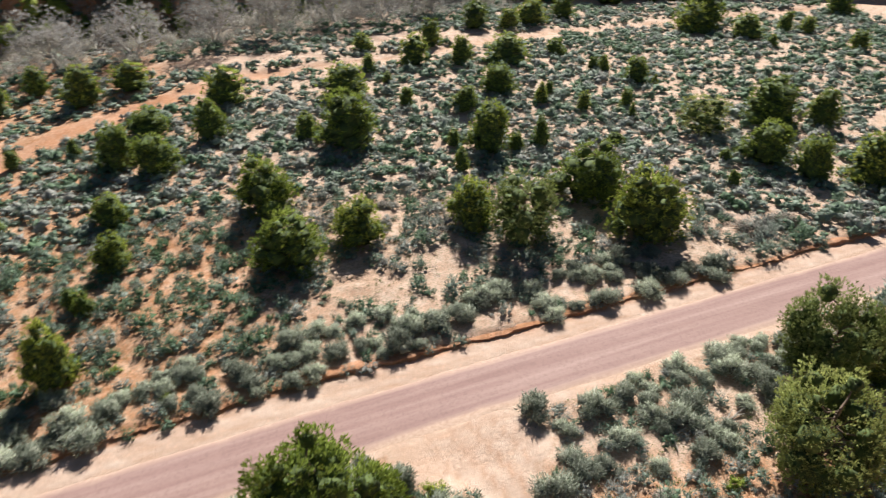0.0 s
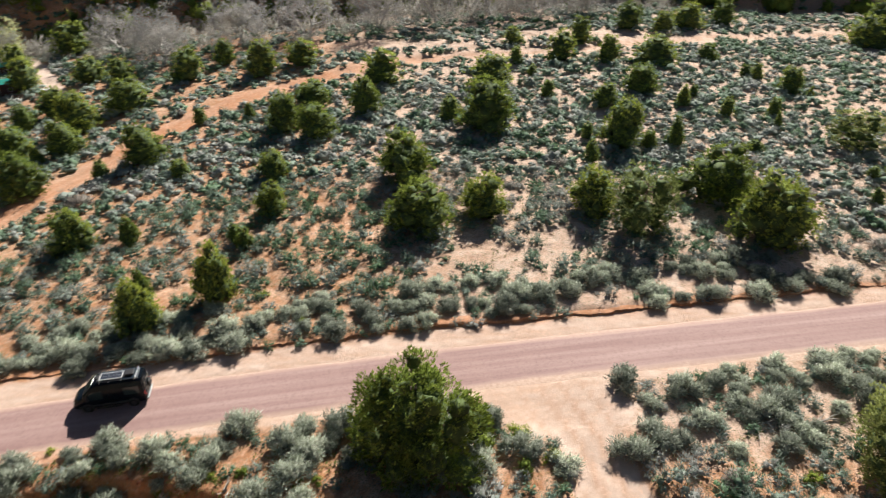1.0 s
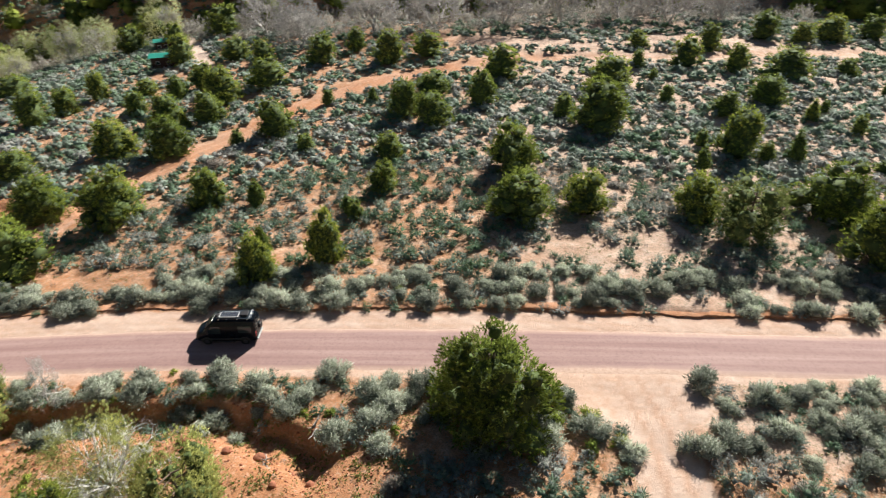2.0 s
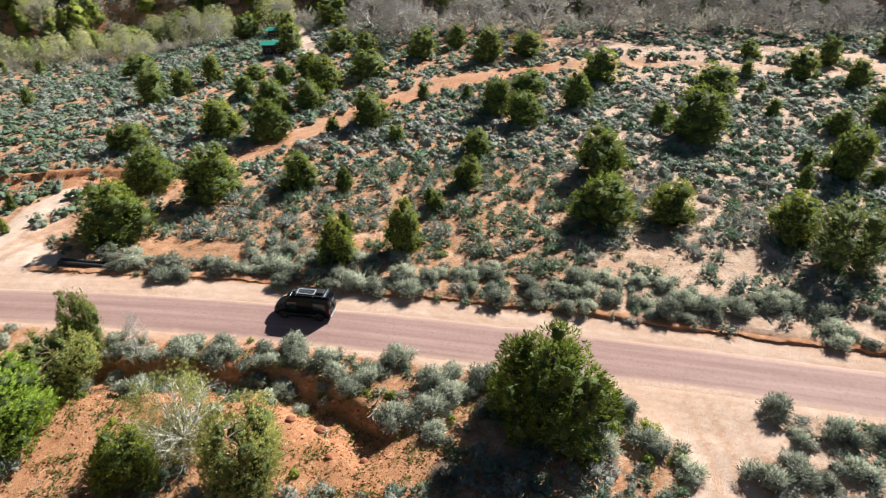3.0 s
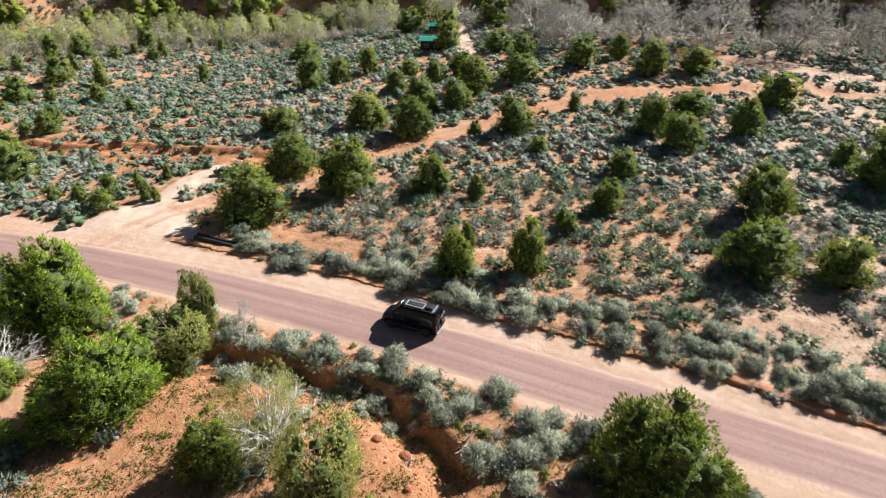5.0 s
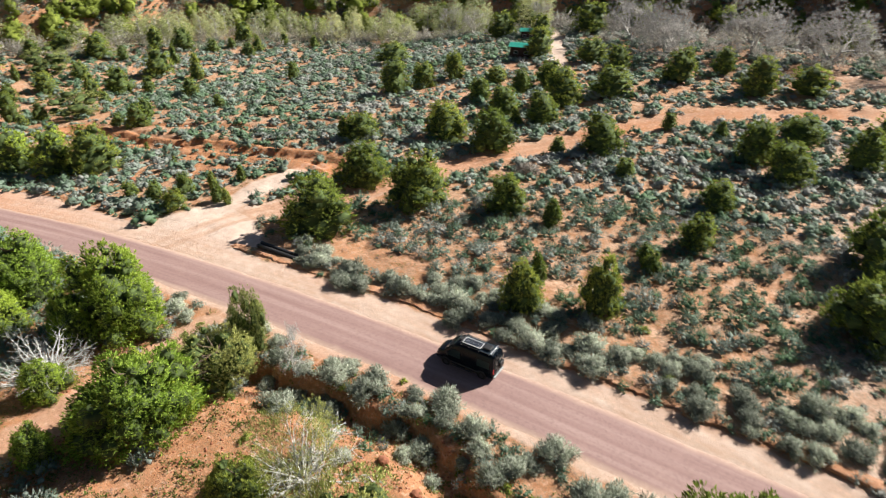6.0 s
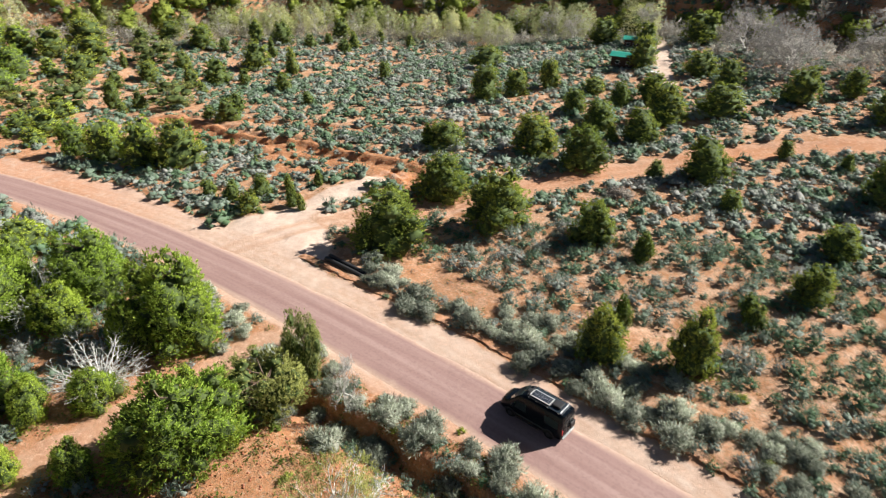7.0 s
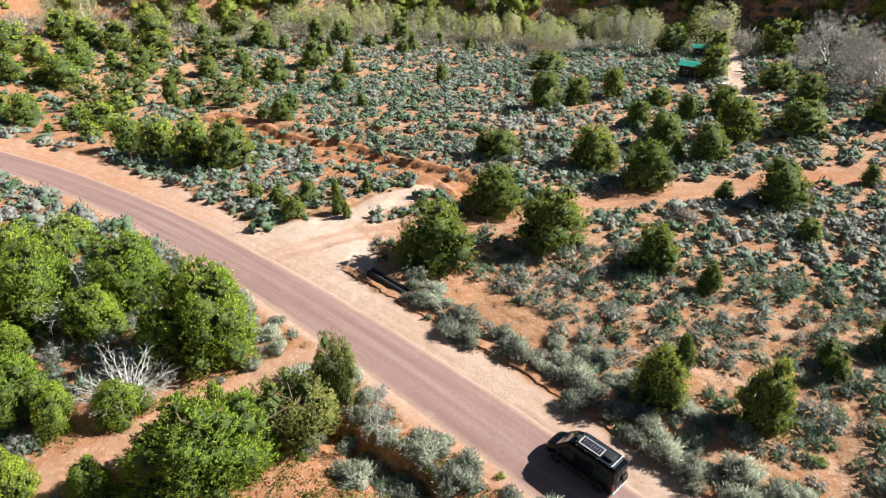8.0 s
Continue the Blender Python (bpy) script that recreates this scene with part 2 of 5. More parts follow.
RIVER_A = [188, 173.5, 158.5, 143.5, 128.7, 105.3, 82.2, 64.5, 32.0, 0.0]
RIVER_R = [199, 176, 177, 168, 160, 116, 113, 140, 246, 300]


def river_gap(x, y):
    """How far a place lies beyond the wooded stream bank."""
    a = np.degrees(np.arctan2(y - 40, x + 30))
    a = np.where(a < -90, a + 360, a)
    return np.hypot(x + 30, y - 40) - np.interp(a, RIVER_A[::-1], RIVER_R[::-1])


def gully_side(x, y):
    gx = [p[0] for p in GULLY]
    gy = [p[1] for p in GULLY]
    return np.interp(x, gx, gy) - y


def ground_z(x, y):
    x, y = np.asarray(x, float), np.asarray(y, float)
    z = base_z(x, y)
    d = road_off(x, y)
    rough = smooth(4.5, 9, np.abs(d))
    z = z + rough * (0.22 * wob(x, y, 6, 0.4) + 0.12 * wob(x, y, 2.1, 1.1) + 0.05 * wob(x, y, 0.8, 2.0))
    # cut bank on the far side
    edge = 6.3 + 0.5 * smooth(0, -20, x) - 0.6 * smooth(15, 35, x) + 0.2 * wob(x, y, 3.0, 3) + 0.12 * wob(x, y, 0.9, 5) + 2.0 * smooth(-55, -85, x)
    mouth = smooth(9, 5, np.abs(x + 50.5))
    z = z + (0.1 + 0.32 * smooth(-10, 6, x)) * smooth(edge + 0.15, edge + 0.8, d) * (1 - mouth) * (0.7 + 0.45 * wob(x, y, 8, 7)) * smooth(-75, -50, x)
    z = z + 0.035 * wob(x * 0.2, d * 2.6, 1.0, 3) * smooth(3.2, 3.8, np.abs(d)) * smooth(7, 6, np.abs(d))
    # road bed
    z = z - 0.06 * smooth(3.5, 2.6, np.abs(d - 0.25))
    # tracks are worn in
    z = z - 0.22 * smooth(2.4, 1.2, line_dist(x, y, DIRT_TRACK)) * smooth(6, 10, d)
    z = z - 0.20 * smooth(3.8, 2.4, line_dist(x, y, SIDE_ROAD)) * smooth(-4, -8, d)
    dw = line_dist(x, y, WASH) + 1.0 * wob(x, y, 7, 2) + 0.45 * wob(x, y, 2.3, 4)
    z = z - 0.7 * smooth(2.2, 1.3, dw) - 0.45 * smooth(0.9, 0.3, np.abs(dw - 4.2 + 0.8 * wob(x, y, 4, 9)))
    z = z + (0.22 * wob(x, y, 1.6, 3) + 0.16 * wob(x, y, 0.75, 8)) * smooth(7, 3, dw)
    z = z - 0.4 * smooth(1.3, 0.5, line_dist(x, y, WASH_FAR) + 0.3 * wob(x, y, 3, 1))
    # eroded gully between the road and the near trees
    gs = gully_side(x, y) + 0.7 * wob(x, y, 2.4, 4) + 0.3 * wob(x, y, 0.9, 6)
    along = smooth(-29, -23, x) * smooth(9, 3, x)
    z = z - along * (1.85 + 0.7 * wob(x, y, 5, 3)) * smooth(-0.1, 0.75, gs) * smooth(5.5, 1.3, gs)
    # slope behind the stream
    rg = river_gap(x, y)
    rg = rg + 3.5 * wob(x, y, 13, 2) + 1.2 * wob(x, y, 4, 6)
    z = z + 1.05 * np.clip(rg - 20, 0, 11) + 0.5 * np.clip(rg - 31, 0, 70) - 1.2 * smooth(0, 12, rg) * smooth(26, 16, rg)
    return z


def zat(x, y):
    return float(ground_z(np.array([float(x)]), np.array([float(y)]))[0])


def sand_mask(x, y):
    d = road_off(x, y)
    w = 0.5 * wob(x, y, 3, 3) + 0.25 * wob(x, y, 1, 5)
    far_w = 6.2 + 0.5 * smooth(0, -20, x) - 0.5 * smooth(15, 35, x) + 2.0 * smooth(-55, -85, x)
    s = np.where(d > 0, smooth(far_w + 0.5, far_w - 0.5, d + w), smooth(4.3, 3.2, -d + w))
    s = np.maximum(s, smooth(3.9, 2.4, line_dist(x, y, DIRT_TRACK) + 0.6 * w) * 0.5)
    s = np.maximum(s, smooth(7.5, 5.5, np.hypot((x + 50) * 0.75, y - 27) + w))
    s = np.maximum(s, smooth(3.3, 2.3, line_dist(x, y, SIDE_ROAD) + 0.7 * w))
    s = np.maximum(s, smooth(6.2, 4.4, np.hypot((x - 29) * 0.8, (y - 31) * 1.2) + w))
    s = np.maximum(s, smooth(2.4, 1.4, line_dist(x, y, HUT_PATH) + 0.4 * w))
    s = np.maximum(s, smooth(3.0, 1.8, line_dist(x, y, MOUTH) + 0.6 * w) * 0.8)
    return np.maximum(s, smooth(2.9, 1.6, line_dist(x, y, FOOT_PATH) + 0.6 * w) * 0.55)


def pale_mask(x, y):
    return np.maximum(sand_mask(x, y), 0.6 * smooth(-5, 40, x + 0.2 * y + 6 * wob(x, y, 20, 1)) * smooth(18, 30, y))


def red_mask(x, y):
    w = 0.5 * wob(x, y, 3, 3)
    r = smooth(5.0, 2.6, line_dist(x, y, WASH) + 1.5 * w)
    r = np.maximum(r, 0.85 * smooth(9, 4, np.hypot((x + 74) * 0.6, y - 42) + 2 * w))
    r = np.maximum(r, smooth(1.8, 0.7, line_dist(x, y, WASH_FAR) + w))
    r = np.maximum(r, 0.75 * smooth(10, 3, np.abs(gully_side(x, y) - 3) + w) * smooth(-36, -28, x) * smooth(16, 8, x))
    r = np.maximum(r, 0.6 * smooth(24, 10, y + 0 * x) * smooth(30, 10, x))
    r = np.maximum(r, 0.5 * smooth(8, 20, river_gap(x, y)))
    r = np.maximum(r, (0.62 + 0.3 * wob(x, y, 6, 2)) * smooth(4.2, 2.0, line_dist(x, y, DIRT_TRACK) + w) * smooth(34, 46, y) * smooth(30, 0, x))
    d = road_off(x, y)
    edge = 6.4 + 0.5 * smooth(0, -20, x) - 0.6 * smooth(15, 35, x) + 0.2 * wob(x, y, 3.0, 3) + 2.0 * smooth(-55, -85, x)
    r = np.maximum(r, 0.75 * smooth(0.6, 0.15, np.abs(d - edge)) * smooth(9, 12, np.abs(x + 50)))
    r = np.maximum(r, 0.5 * smooth(14, 5, np.hypot(x + 33, (y - 37) * 1.5)))
    return r


def grid_mesh(name, gx, gy, zf, attrs):
    X, Y = np.meshgrid(gx, gy)
    x, y = X.ravel(), Y.ravel()
    z = zf(x, y)
    nx, ny = len(gx), len(gy)
    i = (np.arange(ny - 1)[:, None] * nx + np.arange(nx - 1)[None]).ravel()
    faces = np.stack([i, i + 1, i + 1 + nx, i + nx], 1)
    me = mesh_from(name, np.stack([x, y, z], 1), faces)
    for key, fn in attrs.items():
        a = me.attributes.new(key, "FLOAT", "POINT")
        a.data.foreach_set("value", fn(x, y).astype(np.float32))
    return me


def mesh_from(name, verts, quads, normals=None, inner=0):
    me = bpy.data.meshes.new(name)
    n = quads.shape[1]
    me.vertices.add(len(verts))
    me.vertices.foreach_set("co", np.ascontiguousarray(verts, np.float32).ravel())
    me.loops.add(len(quads) * n)
    me.loops.foreach_set("vertex_index", np.ascontiguousarray(quads, np.int32).ravel())
    me.polygons.add(len(quads))
    me.polygons.foreach_set("loop_start", np.arange(len(quads), dtype=np.int32) * n)
    me.polygons.foreach_set("use_smooth", np.full(len(quads), True))
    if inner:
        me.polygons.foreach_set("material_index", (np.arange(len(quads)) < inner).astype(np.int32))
    me.update(calc_edges=True)
    me.validate()
    if normals is not None:
        me.normals_split_custom_set_from_vertices(normals.astype(np.float32))
    return me


def steps(*runs):
    return np.unique(np.concatenate([np.arange(a, b + s * 0.5, s) for a, b, s in runs]).round(3))


def streak_mask(x, y):
    """Wheel marks and grader lines along the verges and tracks."""
    d = road_off(x, y)
    s = (0.5 + 0.5 * wob(x * 0.18, d * 3.2, 1.0, 3)) * smooth(9, 6, np.abs(d))
    for line, half in ((SIDE_ROAD, 3.2), (DIRT_TRACK, 2.0)):
        q = line_dist(x, y, line)
        s = np.maximum(s, 0.9 * smooth(0.45, 0.1, np.abs(q - half + 0.55 + 0.25 * wob(x, y, 5, 4))))
        s = np.maximum(s, smooth(0.5, 0.15, np.abs(q - 0.8 + 0.15 * wob(x, y, 4, 2))) * 0.8 + 0.4 * smooth(half, half * 0.3, q) * (0.5 + 0.5 * wob(x, y, 3, 7)))
    return s


def litter_mask(x, y):
    return (1 - sand_mask(x, y)) * (0.72 + 0.28 * wob(x, y, 9, 8)) 


GX = steps((-2000, -400, 200), (-400, -240, 20), (-240, -120, 2.0), (-120, -60, 0.65), (-60, 65, 0.5), (65, 120, 0.8), (120, 220, 2.5), (220, 400, 20), (400, 2000, 200))
GY = steps((-2000, -400, 200), (-400, -60, 20), (-60, -8, 2.0), (-8, 56, 0.5), (56, 150, 1.0), (150, 260, 2.0), (260, 400, 20), (400, 2000, 200))
ground_me = grid_mesh("ground", GX, GY, ground_z, {"sand": pale_mask, "red": red_mask, "litter": litter_mask, "streak": streak_mask})
ground_me.materials.append(SOIL)
tagged(new("ground", ground_me), "orange desert sand with worn dirt tracks and red gullies", "ground", kind="structure")

# ---- paved road
def build_road():
    rx = np.arange(-260.0, 220.0, 0.6)
    ry = road_y(rx)
    sl = np.gradient(ry, rx)
    nrm = np.stack([-sl, np.ones_like(sl)], 1) / np.sqrt(1 + sl * sl)[:, None]
    offs = np.linspace(-2.8, 3.3, 15)
    V, dust = [], []
    for o in offs:
        rim = o in (offs[0], offs[-1])
        jit = 0.22 * wob(rx, rx * 0 + o, 2.3, 1) if rim else 0 * rx
        p = np.stack([rx, ry], 1) + nrm * (o + jit)[:, None]
        z = base_z(p[:, 0], p[:, 1]) + 0.03 * (1 - ((o - 0.25) / 3.05) ** 2) - (0.055 if rim else 0)
        V.append(np.column_stack([p, z]))
        k = max(0.0, (abs(o - 0.25) - 1.85) / 1.45)
        dust.append(np.clip(k + 0.25 * smooth(9, 3, np.abs(rx - 28)) * (o < 0) * abs(o) / 2, 0, 1.3))
    n, m = len(rx), len(offs)
    V = np.concatenate(V)
    i = (np.arange(m - 1)[:, None] * n + np.arange(n - 1)[None]).ravel()
    me = mesh_from("road", V, np.stack([i, i + 1, i + 1 + n, i + n], 1))
    me.attributes.new("dust", "FLOAT", "POINT").data.foreach_set("value", np.concatenate(dust).astype(np.float32))
    uv = me.uv_layers.new(name="UVMap")
    vi = np.empty(len(me.loops), np.int32)
    me.loops.foreach_get("vertex_index", vi)
    uv.data.foreach_set("uv", np.column_stack([rx[vi % n], offs[vi // n]]).astype(np.float32).ravel())
    me.materials.append(ROAD)
    tagged(new("road", me), "mauve red chip-seal road with sandy dusted edges", "road", kind="structure")


build_road()


# ---- the undercut soil edge along the far verge
def build_bank():
    rng = np.random.default_rng(8)
    bx = np.arange(-44.0, 96.0, 0.22)
    by0 = road_y(bx)
    sl = np.gradient(by0, bx)
    nrm = np.stack([-sl, np.ones_like(sl)], 1) / np.sqrt(1 + sl * sl)[:, None]
    jag = 0.14 * wob(bx, bx * 0.3, 0.55, 2) + 0.06 * rng.normal(size=len(bx))
    edge = 6.3 + 0.5 * smooth(0, -20, bx) - 0.6 * smooth(15, 35, bx) + 0.2 * wob(bx, by0 + 6.3, 3.0, 3) + 0.12 * wob(bx, by0 + 6.3, 0.9, 5)
    high = (0.62 + 0.5 * wob(bx, by0, 6, 1) + 0.3 * wob(bx, by0, 1.7, 4)).clip(0.15, 1.25) * smooth(-44, -40, bx) * (0.5 + 0.5 * smooth(-8, 6, bx))
    prof = [(-0.25, -0.08), (0.02, 0.04), (0.10, 0.20), (-0.03, 0.30), (0.12, 0.37), (0.55, 0.40), (1.1, 0.30)]
    V = []
    for o, h in prof:
        p = np.stack([bx, by0], 1) + nrm * (edge + o + jag * (1 if o < 0.5 else 0.3))[:, None]
        V.append(np.column_stack([p, base_z(p[:, 0], p[:, 1]) + h * (high if h > 0 else 1) + 0.01 * rng.normal(size=len(bx))]))
    n, m = len(bx), len(prof)
    i = (np.arange(m - 1)[:, None] * n + np.arange(n - 1)[None]).ravel()
    me = mesh_from("bank_edge", np.concatenate(V), np.stack([i, i + 1, i + 1 + n, i + n], 1))
    for key, val in (("sand", 0.3), ("red", 0.55), ("litter", 0.1), ("streak", 0.0)):
        me.attributes.new(key, "FLOAT", "POINT").data.foreach_set("value", np.full(n * m, val, np.float32))
    me.materials.append(SOIL)
    tagged(new("bank_edge", me), "crumbling reddish soil bank along the road verge", "bank", kind="structure")


build_bank()

# ---------------------------------------------------------------- plants
def part(name, me, material, parent, label=""):
    if isinstance(me, bmesh.types.BMesh):
        bm, me = me, bpy.data.meshes.new(name)
        bm.to_mesh(me)
        bm.free()
    if material is not None and not me.materials:
        me.materials.append(material)
    ob = new(name, me)
    ob.parent = parent
    if label:
        ob["label"] = label
    return ob


def unit(v):
    return v / np.maximum(np.linalg.norm(v, axis=1, keepdims=True), 1e-6)


def blades(root, way, length, width, rng, out=None):
    """Narrow kite-shaped leaves, one quad each, from root along way, shaded as part of the tuft that faces out."""
    n = len(root)
    if out is None:
        out = way
    side = unit(np.cross(way, rng.normal(size=(n, 3)) * 0.7 + out))
    length, width = np.broadcast_to(length, n)[:, None], np.broadcast_to(width, n)[:, None]
    mid = root + way * length * 0.55
    flip = np.where((np.cross(side, way) * out).sum(1) > 0, 1.0, -1.0)[:, None]
    side = side * flip
    V = np.stack([root, mid + side * width / 2, root + way * length, mid - side * width / 2], 1).reshape(-1, 3)
    N = unit(out * 0.8 + np.cross(side, way) * 0.45)
    return V, np.arange(4 * n).reshape(n, 4), np.repeat(N, 4, 0)


def _ico(sub):
    bm = bmesh.new()
    bmesh.ops.create_icosphere(bm, subdivisions=sub, radius=1.0)
    V = np.array([v.co[:] for v in bm.verts])
    F = np.array([[v.index for v in f.verts] for f in bm.faces])
    bm.free()
    return V, F


OCT = np.array([(0, 0, 1), (1, 0, 0), (0, 1, 0), (-1, 0, 0), (0, -1, 0), (0, 0, -1)], float)
OCT_F = np.array([(0, 1, 2), (0, 2, 3), (0, 3, 4), (0, 4, 1), (5, 2, 1), (5, 3, 2), (5, 4, 3), (5, 1, 4)])
ICO = {0: (OCT, OCT_F), 1: _ico(1), 2: _ico(2)}


def lumps(centre, radius, rng, sub=1, rough=0.28, flat=0.85):
    """Uneven clumps of foliage, one small knobbly body each."""
    V, F = ICO[sub]
    n, m = len(centre), len(V)
    k = rng.normal(1, rough, (n, m, 1)).clip(0.45, 1.7)
    P = centre[:, None] + V[None] * k * np.broadcast_to(radius, n)[:, None, None] * np.array([1, 1, flat])
    return P.reshape(-1, 3), (F[None] + m * np.arange(n)[:, None, None]).reshape(-1, 3), unit(np.tile(unit(V), (n, 1)) + rng.normal(0, 0.4, (n * m, 3)))


def as_tris(F):
    return F if F.shape[1] == 3 else np.concatenate([F[:, [0, 1, 2]], F[:, [0, 2, 3]]])


def merged(*pieces):
    Vs, Fs, Ns, o = [], [], [], 0
    for V, F, N in pieces:
        Vs.append(V)
        Fs.append(as_tris(F) + o)
        Ns.append(N)
        o += len(V)
    return np.concatenate(Vs), np.concatenate(Fs), np.concatenate(Ns)


def tubes(segs, sides=5):
    """Tapered limbs: segs of (start, end, radius, radius)."""
    V, F = [], []
    ang = np.linspace(0, 2 * np.pi, sides, endpoint=False)
    for a, b, ra, rb in segs:
        a, b = np.array(a, float), np.array(b, float)
        d = (b - a) / max(np.linalg.norm(b - a), 1e-6)
        s = np.cross(d, (0.3, 0.9, 0.1) if abs(d[2]) > 0.8 else (0, 0, 1))
        s /= np.linalg.norm(s)
        t = np.cross(d, s)
        ring = np.cos(ang)[:, None] * s + np.sin(ang)[:, None] * t
        o = sum(len(v) for v in V)
        V += [a + ring * ra, b + ring * rb]
        i = np.arange(sides)
        F.append(np.stack([o + i, o + (i + 1) % sides, o + sides + (i + 1) % sides, o + sides + i], 1))
    return np.concatenate(V), np.concatenate(F)


def juniper_meshes(seed, shape, dense, core=True):
    """A crown and a trunk for a tree one metre high and one metre wide: a dozen leafy boughs with dark gaps between them."""
    rng = np.random.default_rng(seed)
    lean = rng.normal(0, 0.05, 2)

    def outline(zf):
        if shape == "cone":
            return 0.5 * np.clip(np.minimum(zf / 0.16 + 0.4, 1), 0, 1) * np.clip(1.02 - zf, 0, 1) ** 0.66
        if shape == "open":
            return 0.5 * np.sqrt(np.clip(1 - ((zf - 0.52) / 0.52) ** 2, 0, 1)) ** 0.85
        return 0.5 * np.clip(zf / 0.30 + 0.6, 0, 1) * np.clip(1.03 - zf, 0, 1) ** 0.42

    # boughs, each a small dome of its own, gathered round a middle stem
    nl = {0: 14, 1: 20, 2: 27, 3: 36, 4: 8}[dense] + (4 if shape == "cone" else 0)
    zl = np.linspace(0.10, 0.84, nl) ** 0.92 + rng.normal(0, 0.035, nl)
    al = np.arange(nl) * 2.4 + rng.normal(0, 0.45, nl)
    full = outline(zl) * rng.uniform(0.86, 1.1, nl)
    if dense > 1:
        turn = rng.uniform(0, 6.28, 2)
        full = full * (1 + 0.16 * np.sin(al * 2 + turn[0]) + 0.10 * np.sin(al * 3 + turn[1]))
        zl = zl * (1 - 0.2 * (0.5 + 0.5 * np.sin(al * 2 + turn[1])) * smooth(0.35, 0.7, zl) * (np.arange(nl) < nl - 2))
    size = (0.40 * full + 0.05) * (rng.uniform(0.55, 1.15, nl) if dense == 3 else rng.uniform(0.7, 1.2, nl)) * (12 / nl) ** 0.2
    rl = np.clip(full - size * 0.95, 0, 1)
    lobe = np.stack([np.cos(al) * rl + lean[0] * zl, np.sin(al) * rl + lean[1] * zl, zl], 1)
    high = np.array([1, 1, 1.25 if dense == 3 else 1.1])
    mass = lumps(lobe, size * (0.56 if shape == "open" else 0.60 if dense == 3 else 0.68), rng, 1 if dense < 3 else 2, 0.16, 1.0)
    ph = rng.uniform(0, 6.28, 3)

    def bulge(a, zf):
        return 1 + 0.09 * np.sin(a * 2 + ph[0] + zf * 3) + 0.09 * np.sin(a * 3 + ph[1] + zf * 7) + 0.07 * np.sin(a * 5 + ph[2] - zf * 11)

    def shell(nz, na):
        """The dense inside of the crown, closed and uneven."""
        V = []
        top = 0.93 if dense < 2 else 0.72
        for z in np.linspace(0.03, top, nz):
            a = np.linspace(0, 6.2832, na, endpoint=False) + z * 3
            r = outline(z) * (0.5 if dense > 1 else 0.62) * bulge(a, z) * rng.normal(1, 0.08, na) * (0.05 if z > top - 0.01 else 1)
            V.append(np.stack([np.cos(a) * r + lean[0] * z, np.sin(a) * r + lean[1] * z, z + rng.normal(0, 0.015, na)], 1))
        i, j = np.meshgrid(np.arange(nz - 1), np.arange(na), indexing="ij")
        a, b = (i * na + j).ravel(), (i * na + (j + 1) % na).ravel()
        V = np.concatenate(V)
        return V, np.stack([a, b, b + na, a + na], 1), unit(unit((V - (0, 0, 0.35)) * (1, 1, 0.6)) + rng.normal(0, 0.35, V.shape))

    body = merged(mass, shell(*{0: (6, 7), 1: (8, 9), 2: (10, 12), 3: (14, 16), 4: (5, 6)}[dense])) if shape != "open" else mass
    body[0][:, 2] = np.clip(body[0][:, 2], 0.01, 1.1)
    per = 7
    tuft = {0: 220, 1: 500, 2: 1000, 3: 2500, 4: 40}[dense]
    which = rng.choice(nl, tuft, p=size ** 1.6 / (size ** 1.6).sum())
    away = unit((lobe[which] - np.array([lean[0] * 0.4, lean[1] * 0.4, 0.38])) * np.array([1, 1, 0.7]))
    v = unit(rng.normal(size=(tuft, 3)) + away * 0.75 + np.array([0, 0, 0.35]))
    spot = lobe[which] + v * size[which, None] * rng.uniform(0.62, 1.1, tuft)[:, None] * high
    spot[:, 2] = np.clip(spot[:, 2], 0.015, 0.985)
    # some sprays fill the hollows between the boughs
    own = rng.uniform(size=tuft) < (0.28 if shape == "open" else 0.16 if dense == 3 else 0.3)
    zs = rng.beta(1.05, 1.3, tuft) * 0.95 + 0.02
    a = rng.uniform(0, 6.2832, tuft)
    r = outline(zs) * bulge(a, zs) * rng.uniform(0.70, 0.98, tuft)
    spot = np.where(own[:, None], np.stack([np.cos(a) * r + lean[0] * zs, np.sin(a) * r + lean[1] * zs, zs], 1), spot)
    v = np.where(own[:, None], unit(np.stack([np.cos(a), np.sin(a), 0.25 + zs * 0.9], 1) + rng.normal(0, 0.3, (tuft, 3))), v)
    k = {0: 1.45, 1: 1.08, 2: 0.88, 3: 0.74, 4: 2.4}[dense]
    n = tuft * per
    out = np.repeat(unit(v + away * 0.35), per, 0)
    way = unit(out * 0.75 + np.array([0, 0, 0.55]) + rng.normal(0, 0.38, (n, 3)))
    root = np.repeat(spot, per, 0) + rng.normal(0, 0.010 * k, (n, 3))
    leaves = blades(root, way, rng.uniform(0.03, 0.066, n) * k, rng.uniform(0.010, 0.018, n) * k * (1 if core else 0.42), rng, unit(out + rng.normal(0, 0.22, (n, 3))))
    V, F, N = merged(*([body] if core else []), leaves)
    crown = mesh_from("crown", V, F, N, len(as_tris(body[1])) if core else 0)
    segs = []
    fork = np.array([lean[0] * 0.3, lean[1] * 0.3, 0.14])
    segs.append(((0, 0, -0.05), fork * (0.5, 0.5, 0.5), 0.045, 0.038))
    segs.append((fork * 0.5, fork, 0.038, 0.03))
    top = np.array([lean[0] * 0.8, lean[1] * 0.8, 0.78])
    segs.append((fork, top, 0.028, 0.008))
    for j in range(nl):
        f = min(0.95, max(0.0, (lobe[j, 2] - 0.24) / 0.6))
        a = fork + (top - fork) * f
        m = (a + lobe[j]) / 2 + np.array([0, 0, -0.03]) + rng.normal(0, 0.02, 3)
